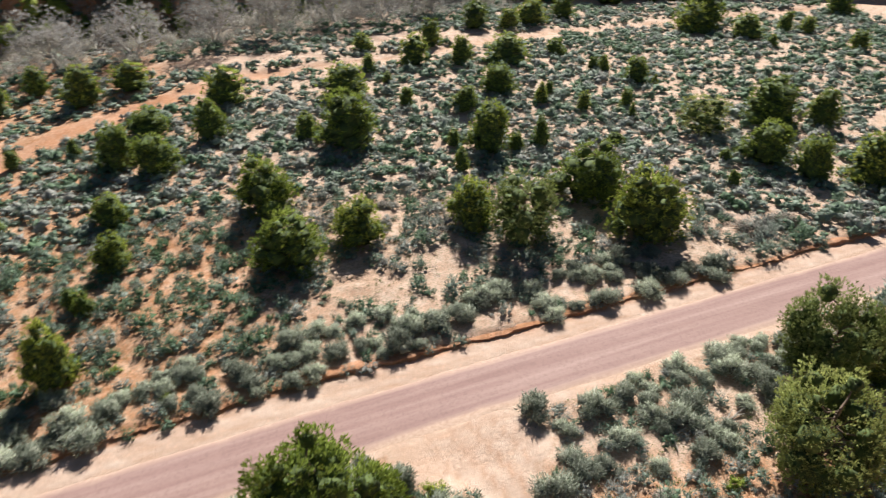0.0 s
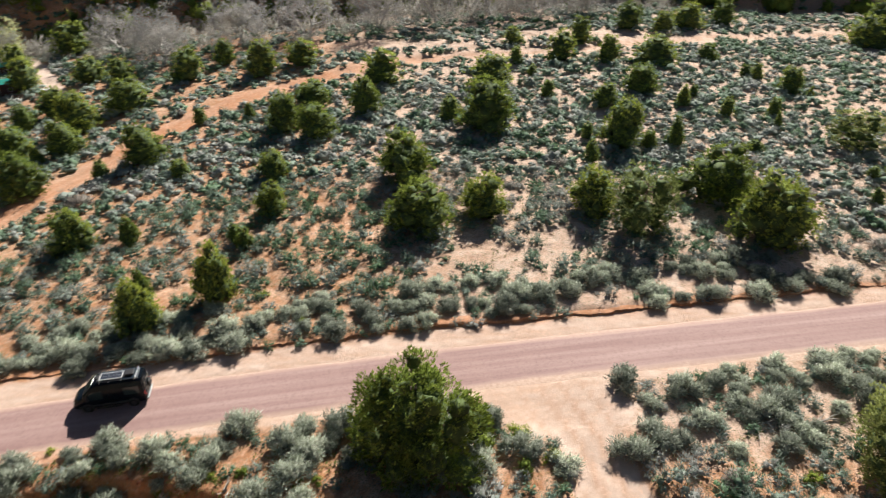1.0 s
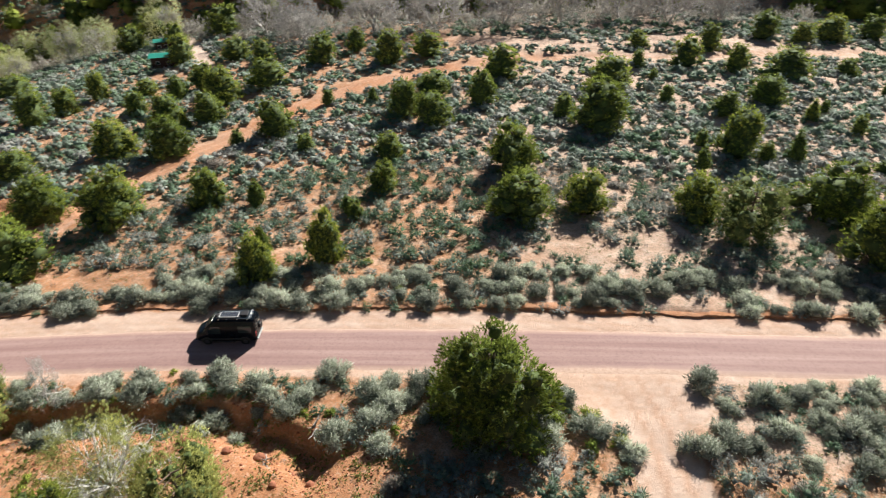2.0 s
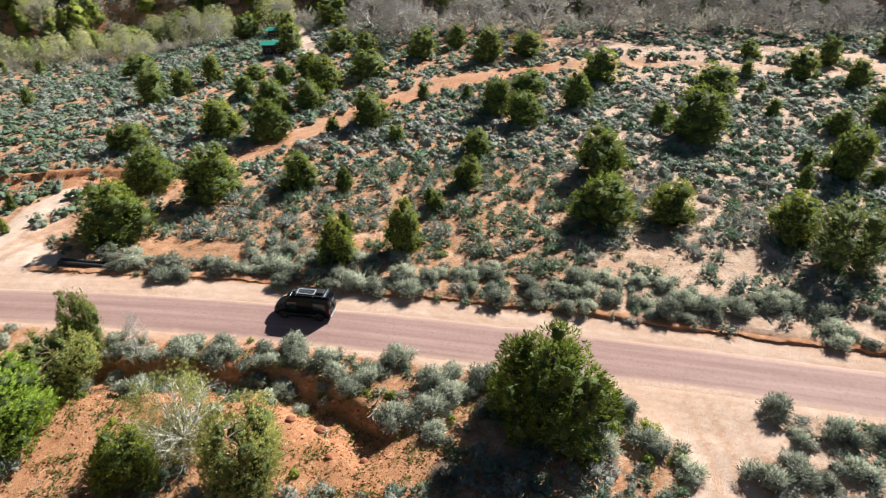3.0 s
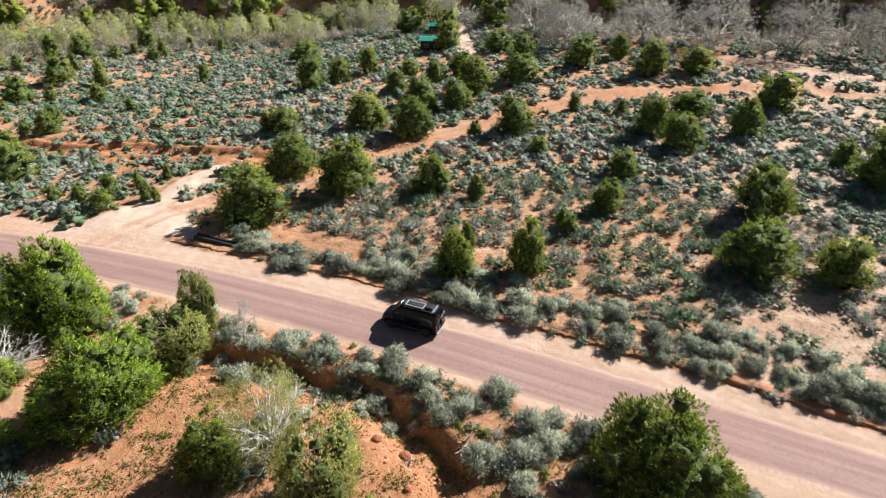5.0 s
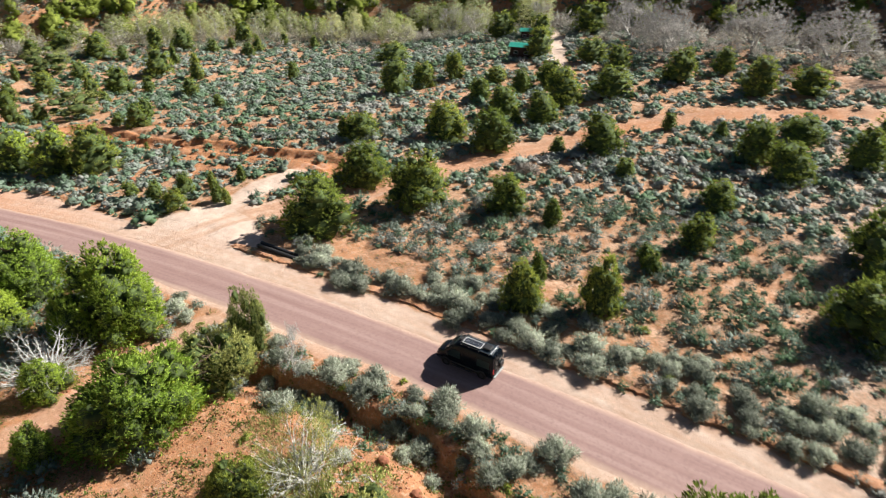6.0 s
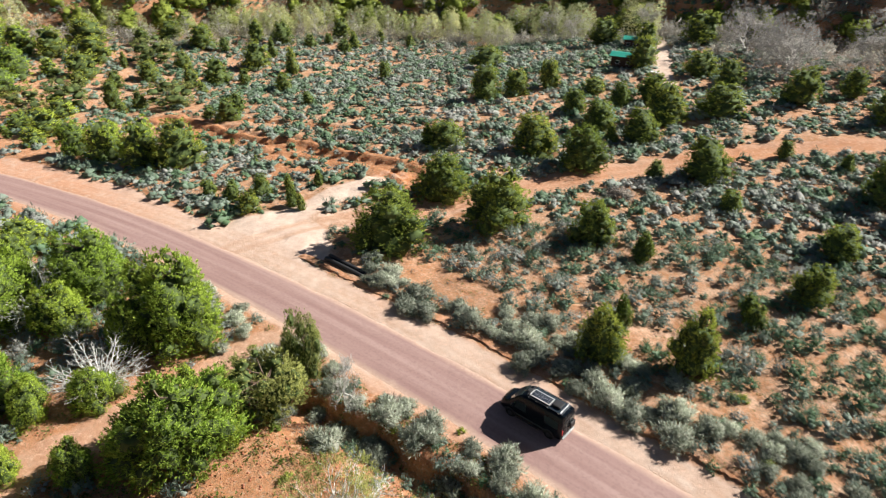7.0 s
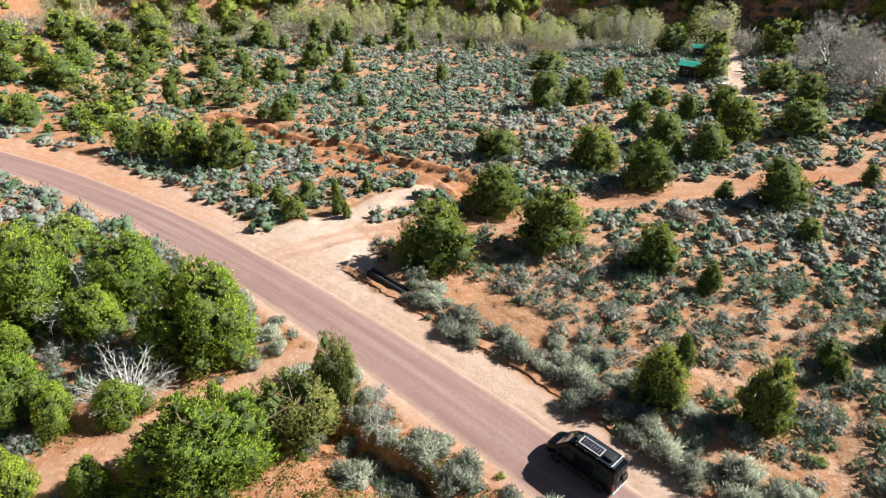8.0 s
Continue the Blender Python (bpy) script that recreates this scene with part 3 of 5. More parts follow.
        segs += [(a, m, 0.013, 0.009), (m, lobe[j], 0.009, 0.004)]
    V, F = tubes(segs, 4)
    return mesh_from("trunk", V, F), crown


_protos = {}


def juniper_proto(shape, k, dense, vivid=False):
    key = (shape, k, dense, vivid)
    if key not in _protos:
        seed = {"cone": 11, "round": 37, "open": 71}[shape] * 13 + k + 500 * dense
        _protos[key] = juniper_meshes(seed, shape, dense)
        _protos[key][0].materials.append(BARK)
        _protos[key][1].materials.append(JUNIPER_PALE if shape == "open" else JUNIPER_VIVID if vivid else JUNIPER)
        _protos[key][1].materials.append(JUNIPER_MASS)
    return _protos[key]


_count = [0]


def juniper(x, y, h, w, shape=""):
    _count[0] += 1
    k = _count[0]
    if not shape:
        shape = "cone" if h / w > 1.28 else "round"
    dense = 3 if (y < 34 and -56 < x < 70 and h > 3.2) else 2 if (y < 74 and -60 < x < 80 and h > 2.5) else (0 if (y > 112 or x < -105 or x > 110) else 1)
    trunk_me, crown_me = juniper_proto(shape, k % 4, dense, x < -15 and y < 24)
    tree = new("juniper_tree")
    tree.matrix_basis = Matrix.LocRotScale((x, y, zat(x, y)), Euler((0, 0, k * 2.1)), (w * 1.06, w * 1.06, h))
    part("trunk", trunk_me, None, tree)
    part("crown", crown_me, None, tree)
    size = "tall" if h > 7 else ("small" if h < 3.4 else "medium-sized")
    form = {"cone": "cone-shaped", "round": "dense rounded", "open": "open pale-green"}[shape]
    where = "beside the paved road" if abs(float(road_off(np.array([x]), np.array([y]))[0])) < 14 else ("among sagebrush on sandy ground" if river_gap(x, y) < 5 else "on the red slope")
    tagged(tree, "%s %s juniper %s" % (size, form, where), "tree", "junipers")
    return tree


def sage_mesh(seed, nl, count, tall=0.75, leaf=1.0, sub=1, inner=0.8, wide=1.0):
    """A domed shrub about one metre wide: a few leafy cushions with fine upright shoots all over."""
    rng = np.random.default_rng(seed)
    a = np.arange(nl) * 2.4 + rng.normal(0, 0.5, nl)
    rr = np.sqrt((np.arange(nl) + 0.2) / nl) * 0.33 * rng.uniform(0.75, 1.2, nl)
    size = rng.uniform(0.17, 0.27, nl) * (5 / nl) ** 0.33
    c = np.stack([np.cos(a) * rr * 1.2, np.sin(a) * rr * rng.uniform(0.65, 1.0), (0.26 - rr * 0.42) * rng.uniform(0.5, 1.35, nl) * tall / 0.75], 1)
    per = 4 if count > 60 else 2
    m = count // per
    v = unit(rng.normal(size=(m, 3)) + (0, 0, 0.7))
    w = rng.integers(0, nl, m)
    spot = c[w] + v * size[w, None] * rng.uniform(0.45, 1.05, m)[:, None]
    spot[:, 2] = np.clip(spot[:, 2], 0.0, 2)
    dome = unit(spot * (1, 1, 1.3) - (0, 0, 0.05))
    out = np.repeat(unit(v * 0.8 + dome * 0.45), per, 0)
    n = len(out)
    way = unit(out * 0.75 + (0, 0, 0.45) + rng.normal(0, 0.42, (n, 3)))
    leaves = blades(np.repeat(spot, per, 0) + rng.normal(0, 0.02, (n, 3)), way, rng.uniform(0.08, 0.19, n) * leaf, rng.uniform(0.02, 0.034, n) * leaf * wide, rng, unit(out + rng.normal(0, 0.24, (n, 3))))
    if not inner:
        return merged(leaves)
    V, F, N = lumps(c, size * inner, rng, sub, 0.3, 0.8)
    return merged((V, F, unit(N + unit(V * (1, 1, 1.3)) * 0.6)), leaves)


def twig_mesh(seed, count, thick=0.012):
    """A bare domed shrub about one metre wide: fine twigs fanning from the root."""
    rng = np.random.default_rng(seed)
    v = unit(rng.normal(size=(count, 3)) * (1, 1, 0.7) + (0, 0, 0.45))
    v[:, 2] = np.abs(v[:, 2])
    root = v * rng.uniform(0.05, 0.3, count)[:, None]
    return blades(root, unit(v + rng.normal(0, 0.22, (count, 3))), rng.uniform(0.12, 0.24, count), rng.uniform(0.7, 1.3, count) * thick, rng, v)


def scatter(protos, spots, rng, name, material, label, category, zs=(0.8, 1.2), sink=0.04):
    """One mesh of many plants: rows of x, y, width, tone."""
    Vs, Fs, Ns, tones = [], [], [], []
    off = 0
    z = ground_z(spots[:, 0], spots[:, 1])
    for j, (x, y, w, tone) in enumerate(spots):
        V, F, N = protos[rng.integers(len(protos))]
        a = rng.uniform(0, 6.28)
        turn = np.array([[np.cos(a), np.sin(a), 0], [-np.sin(a), np.cos(a), 0], [0, 0, 1]])
        hz = rng.uniform(*zs)
        Vs.append((V @ turn) * (w, w, w * hz) + (x, y, z[j] - sink))
        Ns.append(N @ turn)
        Fs.append(F + off)
        off += len(V)
        tones.append(np.full(len(V), tone))
    me = mesh_from(name, np.concatenate(Vs), np.concatenate(Fs), np.concatenate(Ns))
    me.attributes.new("tone", "FLOAT", "POINT").data.foreach_set("value", np.concatenate(tones).astype(np.float32))
    me.materials.append(material)
    return tagged(new(name, me), label, category, kind="stuff")


CLEAR = [(-38.5, 30.2, 5.5, 2.4), (46, 47.5, 7, 1.8), (60, 51.5, 7, 2.2), (34, 44, 5, 1.6), (-31, 36.5, 6, 3.0), (-25, 38.5, 4, 2), (24, 53, 4, 4), (32, 56, 3, 4), (-58, 33, 3, 5), (12, 8, 7, 7), (-2, 14, 8, 4), (2, 17, 10, 4.2), (-17, 11, 7, 5), (-12, 3, 12, 6), (0, 139, 24, 5), (58, 149, 28, 5), (-30, 5, 6, 10)]


def cover(x, y):
    """Share of the ground under sagebrush."""
    d = road_off(x, y)
    c = 0.78 + 0.18 * smooth(60, 90, y) + 0.15 * smooth(30, 0, x) * smooth(45, 60, y) + 0.26 * wob(x, y, 11, 2) + 0.36 * wob(x, y, 3.7, 5)
    c = c + 0.6 * smooth(12, 9, np.abs(d)) * (0.6 + 0.6 * wob(x, y, 7, 4))
    c = c + 0.35 * smooth(-48, -70, x) * smooth(34, 60, y)
    c = c + 0.35 * smooth(-15, -50, x) * smooth(58, 75, y)
    c = c + 0.3 * smooth(35, 70, x) * smooth(70, 90, y)
    c = c * (1 - 0.6 * smooth(-92, -102, x) * smooth(58, 46, y))
    c = c * (1 - smooth(0.15, 0.6, sand_mask(x, y)))
    c = c * (1 - smooth(0.6, 1.0, red_mask(x, y)) * (y < 60) * 0.92)
    c = c * smooth(2.3, 3.5, line_dist(x, y, DIRT_TRACK) + 0.5 * wob(x, y, 3, 3))
    for cx, cy, rx, ry in CLEAR:
        c = c * smooth(0.75, 1.2, np.hypot((x - cx) / rx, (y - cy) / ry) + 0.25 * wob(x, y, 2.5, 1))
    rg = river_gap(x, y)
    c = c * np.maximum(smooth(6, -4, rg), 0.6 * smooth(14, 22, rg) * smooth(70, 50, rg))
    return np.clip(c, 0, 1)


def in_stretch(x, y):
    """The part of the plain that the road's bend opens up to view."""
    return (x < 1.03 * y + 42) & (y > -14) & (x > -265) & (y > -14 - 0.05 * (x + 40))


def plant_cover():
    rng = np.random.default_rng(5)
    single = [mesh_from("foliage", *sage_mesh(200 + i, 12, 2000, leaf=0.85, inner=0.66, wide=0.75), 240) for i in range(6)]
    for me in single:
        me.materials.append(SAGE_ONE)
        me.materials.append(SAGE_MASS)
    stems = []
    for i in range(3):
        a = rng.uniform(0, 6.28, 7)
        tips = np.stack([np.cos(a) * 0.24, np.sin(a) * 0.24, rng.uniform(0.2, 0.35, 7)], 1)
        ring = np.array([(0.03, 0, 0), (0, 0.03, 0), (-0.03, 0, 0), (0, -0.03, 0)])
        V = np.concatenate([ring + (0, 0, -0.08)] + [ring * 0.3 + p for p in tips])
        q = np.arange(4)
        F = np.concatenate([np.stack([q, (q + 1) % 4, 4 + 4 * j + (q + 1) % 4, 4 + 4 * j + q], 1) for j in range(7)])
        stems.append(mesh_from("stem", V, F))
        stems[-1].materials.append(BARK)
    lo = [sage_mesh(300 + i, 9, 84, leaf=1.0, inner=0.85, sub=0, wide=0.9) for i in range(10)]
    least = [sage_mesh(320 + i, 8, 26, leaf=1.1, inner=0.82, sub=0, wide=1.25) for i in range(10)]
    mid = [sage_mesh(340 + i, 9, 320, leaf=1.0, inner=0.6, sub=0, wide=0.72) for i in range(8)]
    n = 120000
    x, y = rng.uniform(-265, 175, n), rng.uniform(-14, 250, n)
    keep = in_stretch(x, y)
    x, y = x[keep], y[keep]
    keep = rng.uniform(0, 1, len(x)) < cover(x, y)
    x, y = x[keep], y[keep]
    d = road_off(x, y)
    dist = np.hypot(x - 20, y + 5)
    w = rng.lognormal(0.2, 0.46, len(x)).clip(0.45, 2.6)
    w = w * np.where((np.abs(d) < 12), 1.25, 1.0)
    tone = np.clip(0.52 + 0.22 * wob(x, y, 14, 6) + rng.normal(0, 0.32, len(x)), 0, 1)
    tone = tone - 0.16 * smooth(22, 0, x) * smooth(75, 55, y) * (d > 0)
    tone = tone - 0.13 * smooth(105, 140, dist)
    tone = np.clip(np.where(river_gap(x, y) > 12, tone * 0.5, tone), 0, 1)
    # no two shrubs grow into one another
    cell = {}
    ok = []
    for i in np.argsort(-w + rng.uniform(0, 1.0, len(w))):
        cx, cy = int(x[i] // 2), int(y[i] // 2)
        clash = False
        for a in (-1, 0, 1):
            for b in (-1, 0, 1):
                for j in cell.get((cx + a, cy + b), ()):
                    if (x[i] - x[j]) ** 2 + (y[i] - y[j]) ** 2 < (0.30 * (w[i] + w[j])) ** 2:
                        clash = True
        if not clash:
            cell.setdefault((cx, cy), []).append(i)
            ok.append(i)
    ok = np.array(ok)
    x, y, w, tone, d, dist = x[ok], y[ok], w[ok], tone[ok], d[ok], dist[ok]
    # the largest shrubs along the verge stand as single plants
    verge = np.where((np.abs(d) < 13) & (x > -45) & (x < 62))[0]
    verge = verge[np.argsort(-w[verge])][:220]
    for i in verge:
        ob = new("sagebrush")
        part("stem", stems[int(rng.integers(3))], None, ob)
        part("foliage", single[int(rng.integers(6))], None, ob)
        s = w[i] * 1.12
        ob.matrix_basis = Matrix.LocRotScale((x[i], y[i], zat(x[i], y[i]) - 0.05), Euler((0, 0, rng.uniform(0, 6.28))), (s, s, s * rng.uniform(0.75, 1.05)))
        tagged(ob, "large grey-green sagebrush on the sandy road verge" if w[i] > 1.9 else "low silvery sagebrush on the sandy road verge", "shrub", "sagebrush along the road")
    rest = np.setdiff1d(np.arange(len(x)), verge)
    nearby = rest[dist[rest] < 80]
    far = rest[(dist[rest] >= 80) & (dist[rest] < 118)]
    farthest = rest[dist[rest] >= 118]
    farthest = farthest[rng.uniform(0, 1, len(farthest)) < 0.66]
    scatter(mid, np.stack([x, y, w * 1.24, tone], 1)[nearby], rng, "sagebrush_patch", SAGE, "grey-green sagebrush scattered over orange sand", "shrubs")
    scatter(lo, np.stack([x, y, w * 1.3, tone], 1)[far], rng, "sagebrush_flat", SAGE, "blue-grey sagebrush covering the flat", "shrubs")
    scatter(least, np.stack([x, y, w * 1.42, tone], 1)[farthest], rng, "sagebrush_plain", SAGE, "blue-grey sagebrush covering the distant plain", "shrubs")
    # low herbs and tufts between the shrubs
    n = 15000
    hx, hy = rng.uniform(-60, 75, n), rng.uniform(-10, 75, n)
    hy = np.where(np.arange(n) > 9000, hy * 0.45 - 3, hy)
    hk = in_stretch(hx, hy) & (sand_mask(hx, hy) < 0.35) & (wob(hx, hy, 5, 9) + rng.normal(0, 0.4, n) > 0.1)
    hx, hy = hx[hk], hy[hk]
    nx, ny = rng.uniform(-33, 17, 5200), rng.uniform(-6, 25, 5200)
    nk = (sand_mask(nx, ny) < 0.3) & (wob(nx, ny, 2.6, 4) + rng.normal(0, 0.35, 5200) > 0.12)
    hx, hy = np.concatenate([hx, nx[nk]]), np.concatenate([hy, ny[nk]])
    hw = rng.uniform(0.25, 0.75, len(hx)) * np.where((hy < 25) & (hx < 17), 1.6, 1.0)
    herb = [sage_mesh(400 + i, 2, 18, 0.4, 1.7, inner=0, wide=2.6) for i in range(5)]
    scatter(herb, np.stack([hx, hy, hw, rng.uniform(0, 1, len(hx))], 1), rng, "herb_tufts", HERB, "small green and straw-coloured herbs on bare soil", "herbs", (0.5, 0.9))
    # low dead brush, grey and straw-coloured
    n = 5200
    bx, by = rng.uniform(-62, 85, n), rng.uniform(-8, 95, n)
    bk = in_stretch(bx, by) & (sand_mask(bx, by) < 0.3) & (wob(bx, by, 7, 5) + rng.normal(0, 0.5, n) > 0.0)
    bx, by = bx[bk], by[bk]
    dry = [twig_mesh(440 + i, 42, 0.035) for i in range(5)]
    scatter(dry, np.stack([bx, by, rng.uniform(0.5, 1.25, len(bx)), rng.uniform(0, 1, len(bx))], 1), rng, "dead_brush", DEADBRUSH, "low dead grey and straw-coloured brush on bare soil", "brush", (0.6, 1.1))


plant_cover()


def green_shrubs():
    shapes = [mesh_from("foliage", *sage_mesh(480 + i, 9, 800, 0.95, 0.62, inner=0.55)) for i in range(3)]
    for me in shapes:
        me.materials.append(JUNIPER)
    for k, (x, y, w) in enumerate([(25.4, 26.9, 2.4), (23.0, 26.0, 2.2), (28.0, 24.8, 1.8), (22.6, 29.0, 1.6), (25.9, 23.6, 1.9), (0.4, 45.5, 1.7), (5.5, 40.7, 1.5), (-27.2, 17.5, 1.8), (-6.5, 25.3, 1.1), (-11.2, 25.2, 1.0), (46.5, 23.0, 1.8), (8.5, 24.2, 1.8), (-1.5, 22.2, 1.3), (2.5, 22.6, 1.1), (-4.2, 21.8, 1.0), (4.8, 23.0, 1.4), (10.5, 22.4, 1.2), (-14.5, 21.0, 1.2), (-20.5, 13.5, 1.6), (-15.5, 12.2, 1.3), (-3.5, 12.6, 1.1), (1.5, 13.0, 1.3), (6.8, 11.5, 1.2)]):
        ob = new("green_shrub")
        part("foliage", shapes[k % 3], None, ob)
        ob.matrix_basis = Matrix.LocRotScale((x, y, zat(x, y) - 0.05), Euler((0, 0, k * 1.9)), (w, w, w * 0.9))
        tagged(ob, "fresh bright-green leafy shrub on bare red sand", "shrub", "green shrubs")


green_shrubs()

# ---- junipers, from the near trees back to the far slope
juniper(-28.2, -5, 5.5, 4)
juniper(-37.1, -4.7, 7.9, 6.8)
juniper(-68.1, -2.6, 3.6, 6)
juniper(-50.7, -1.6, 8.2, 8.9)
juniper(-33.7, -1.6, 4, 3.6)
juniper(-25.1, -0.2, 3.8, 3.4)
juniper(-66.6, 2.6, 4.1, 6.1)
juniper(-45.4, 3.1, 5.6, 5.6)
juniper(-32.2, 3.1, 3.7, 3.9)
juniper(-49.4, 6.8, 8.5, 8.7)
juniper(-22.4, 7, 7.6, 9.6)
juniper(-10.1, 8.4, 5.5, 5.2)
juniper(-29.5, 9.8, 3.1, 2.1)
juniper(-1.1, 10.7, 7.8, 6.2, "open")
juniper(-37.4, 11.4, 9.6, 8.8)
juniper(-23, 13.7, 6.1, 6.2, "open")
juniper(-24.5, 18.3, 7.3, 2.9, "open")
juniper(53.1, 23.1, 8.2, 7.8, "open")
juniper(17.7, 25, 9.7, 10.2)
juniper(-67.8, 25.5, 2.8, 2.7)
juniper(-64.8, 27.3, 3, 2.7)
juniper(-59.3, 27.6, 3.3, 3.3)
juniper(64, 30.6, 8, 5.3)
juniper(-63.2, 31.1, 3.7, 3.1)
juniper(59.9, 32, 8.9, 6.8, "open")
juniper(-57.2, 33, 2.8, 2.2)
juniper(-55.5, 33.4, 2.5, 1.5)
juniper(-62.1, 34.9, 2.8, 1.7)
juniper(-40.4, 37, 7.2, 9.6)
juniper(-61.5, 39.2, 2.7, 1.6)
juniper(-10.5, 40.6, 6.3, 4.8)
juniper(-4.4, 45.2, 7.2, 4.7)
juniper(-12.2, 45.6, 4, 2.5)
juniper(-35.3, 49.7, 7.8, 7.9)
juniper(-47.6, 50.1, 7, 7.8)
juniper(-4.6, 55.4, 2.8, 2.3)
juniper(-25.6, 56.1, 5.6, 5.3)
juniper(56.4, 56.6, 8.4, 9.0)
juniper(-5.9, 56.7, 2.4, 2)
juniper(-18.8, 57.2, 3.9, 2.9)
juniper(42, 58.2, 7.7, 8, "open")
juniper(15.9, 59.7, 6.5, 9)
juniper(23.5, 62.8, 5.6, 7)
juniper(-62.8, 63.1, 4.7, 7.1)
juniper(37.4, 63.3, 6.4, 6.2)
juniper(-3.2, 63.4, 4.6, 4.3)
juniper(92.6, 63.8, 7.2, 8.4)
juniper(53.1, 66.4, 7.6, 9.2)
juniper(73.9, 66.5, 2.4, 2.1)
juniper(86, 66.7, 6.3, 5.8)
juniper(-50.5, 71.6, 6.3, 8)
juniper(13.7, 71.7, 7.2, 8)
juniper(-41.7, 71.8, 6.4, 7.5)
juniper(82.4, 72.9, 6.1, 7.7)
juniper(76.7, 73.3, 1.9, 1.9)
juniper(-5.8, 74.6, 4.1, 5.1)
juniper(-19.2, 74.8, 2.7, 2.9)
juniper(-20.4, 76.2, 2.3, 2.5)
juniper(-32, 76.6, 3, 2.8)
juniper(39.3, 77.6, 3.5, 2.6)
juniper(-26.8, 81.5, 6.1, 7.3)
juniper(48.9, 83, 3, 2.7)
juniper(64.5, 83.1, 1.6, 3)
juniper(-45.8, 83.6, 3.5, 2.6)
juniper(52.9, 84.1, 4.9, 3.1)
juniper(44.7, 84.1, 7.7, 6.9)
juniper(101.2, 84.5, 6, 5.6)
juniper(79.8, 84.8, 5.7, 8.1, "open")
juniper(40, 86.1, 2.5, 2.2)
juniper(-51.5, 86.3, 5.6, 6.4)
juniper(93.2, 87.1, 7.4, 11.2)
juniper(-81.3, 87.1, 7.4, 7.2)
juniper(-42.4, 87.2, 5.4, 6.4)
juniper(-1.9, 88.1, 5.9, 7)
juniper(-124.1, 90.2, 4.7, 4.3)
juniper(25.2, 91.1, 8.2, 10)
juniper(-60.9, 91.1, 4.9, 4.9)
juniper(-8.2, 91.5, 6.8, 6.1)
juniper(71.2, 91.9, 2.9, 1.6)
juniper(-79.5, 94.3, 5.7, 6.2)
juniper(18.7, 94.6, 4.1, 3.8)
juniper(-24.2, 96.7, 2.9, 2.7)
juniper(64.9, 97.1, 3.3, 3)
juniper(72.8, 97.5, 3.4, 2.7)
juniper(-15.8, 97.7, 2.9, 2.2)
juniper(-45.9, 97.8, 7.4, 7.8)
juniper(4.3, 98.1, 6.2, 5.6)
juniper(-57.3, 99.9, 4.8, 4.5)
juniper(45, 100.9, 4, 4.9)
juniper(-77.6, 101.7, 6.5, 5.1)
juniper(59, 102, 3.7, 2.8)
juniper(-6.1, 104.1, 4.4, 7.5)
juniper(-170.9, 104.9, 4.7, 5)
juniper(36, 105.3, 3.3, 2.8)
juniper(-41.2, 106.4, 5.6, 8.7)
juniper(62.2, 106.8, 2.3, 2)
juniper(83.6, 108.1, 2.3, 1.4)
juniper(53.6, 108.8, 5.5, 7.2)
juniper(-174.1, 110.5, 6.1, 4.4)
juniper(81.4, 111.3, 5, 5.2)
juniper(25.9, 112.1, 5.9, 10.2)
juniper(-188.4, 113.1, 7.4, 7.7)
juniper(-110.5, 113.5, 5.5, 10.4)
juniper(5.2, 113.9, 6.6, 8.2)
juniper(34.4, 118.2, 2.2, 2)
juniper(78.2, 118.8, 3.1, 2.8)
juniper(76.2, 120.3, 2.6, 2.8)
juniper(-35.3, 121.1, 6.7, 7.5)
juniper(-176.4, 122.3, 4.3, 3.8)
juniper(-20.3, 122.9, 6.9, 7.7)
juniper(31.5, 124.6, 3.6, 3.2)
juniper(-50.3, 124.6, 5.2, 6.3)
juniper(142.7, 125.7, 4.2, 5.2)
juniper(60.1, 127.3, 5.6, 10.5)
juniper(-73.4, 127.3, 7.3, 7.3)
juniper(-13.1, 127.4, 5.5, 8.2)
juniper(-59.3, 127.8, 5.4, 7.8)
juniper(-167.3, 128.1, 3.9, 3.4)
juniper(50.7, 128.2, 5.7, 5.3)
juniper(41, 128.5, 6, 7.1)
juniper(72.6, 132, 3.6, 5)
juniper(-31, 132.1, 5.3, 5.1)
juniper(127, 134.2, 2.8, 2.4)
juniper(32.3, 140.8, 3.7, 5.1)
juniper(47.1, 142.6, 5.7, 6.4)
juniper(126.2, 143.5, 5.8, 8.4)
juniper(144.4, 144.8, 4, 5.4)
juniper(139.5, 147.4, 5.1, 4.3)
juniper(-104.3, 150.2, 7.4, 9.8)
juniper(118.4, 153, 7.1, 9.9)
juniper(69, 155.9, 4.9, 6.2)
juniper(60.9, 156.7, 6.3, 7.6)
juniper(-79, 158.2, 8.0, 11.7)
juniper(121.4, 158.2, 9.8, 13.9)
juniper(76.6, 160.8, 6.3, 8.5)
juniper(167.9, 162.1, 6.1, 8.7)
juniper(87.2, 167.2, 5.7, 8)
juniper(-124.6, 217, 5, 11.5)
juniper(-118.1, 234.9, 6.1, 9.7)
juniper(-163, 237.1, 7.8, 11.3)
juniper(-108.8, 241.7, 4, 11.4)
juniper(-161, 251.8, 5.5, 13.8)
juniper(-37.6, 7.2, 6.8, 4.4)
juniper(-64.8, -3.4, 5.0, 5.3)
juniper(-46.2, -4.4, 3.5, 3.7)
juniper(-62.9, 1.1, 4.2, 4.4)
juniper(-21.6, 9.5, 4.3, 3.6)
juniper(-25.0, 3.5, 3.1, 3.3)
juniper(-33.4, -2.0, 2.0, 2.1)
juniper(-60.5, -1.4, 5.4, 5.7)
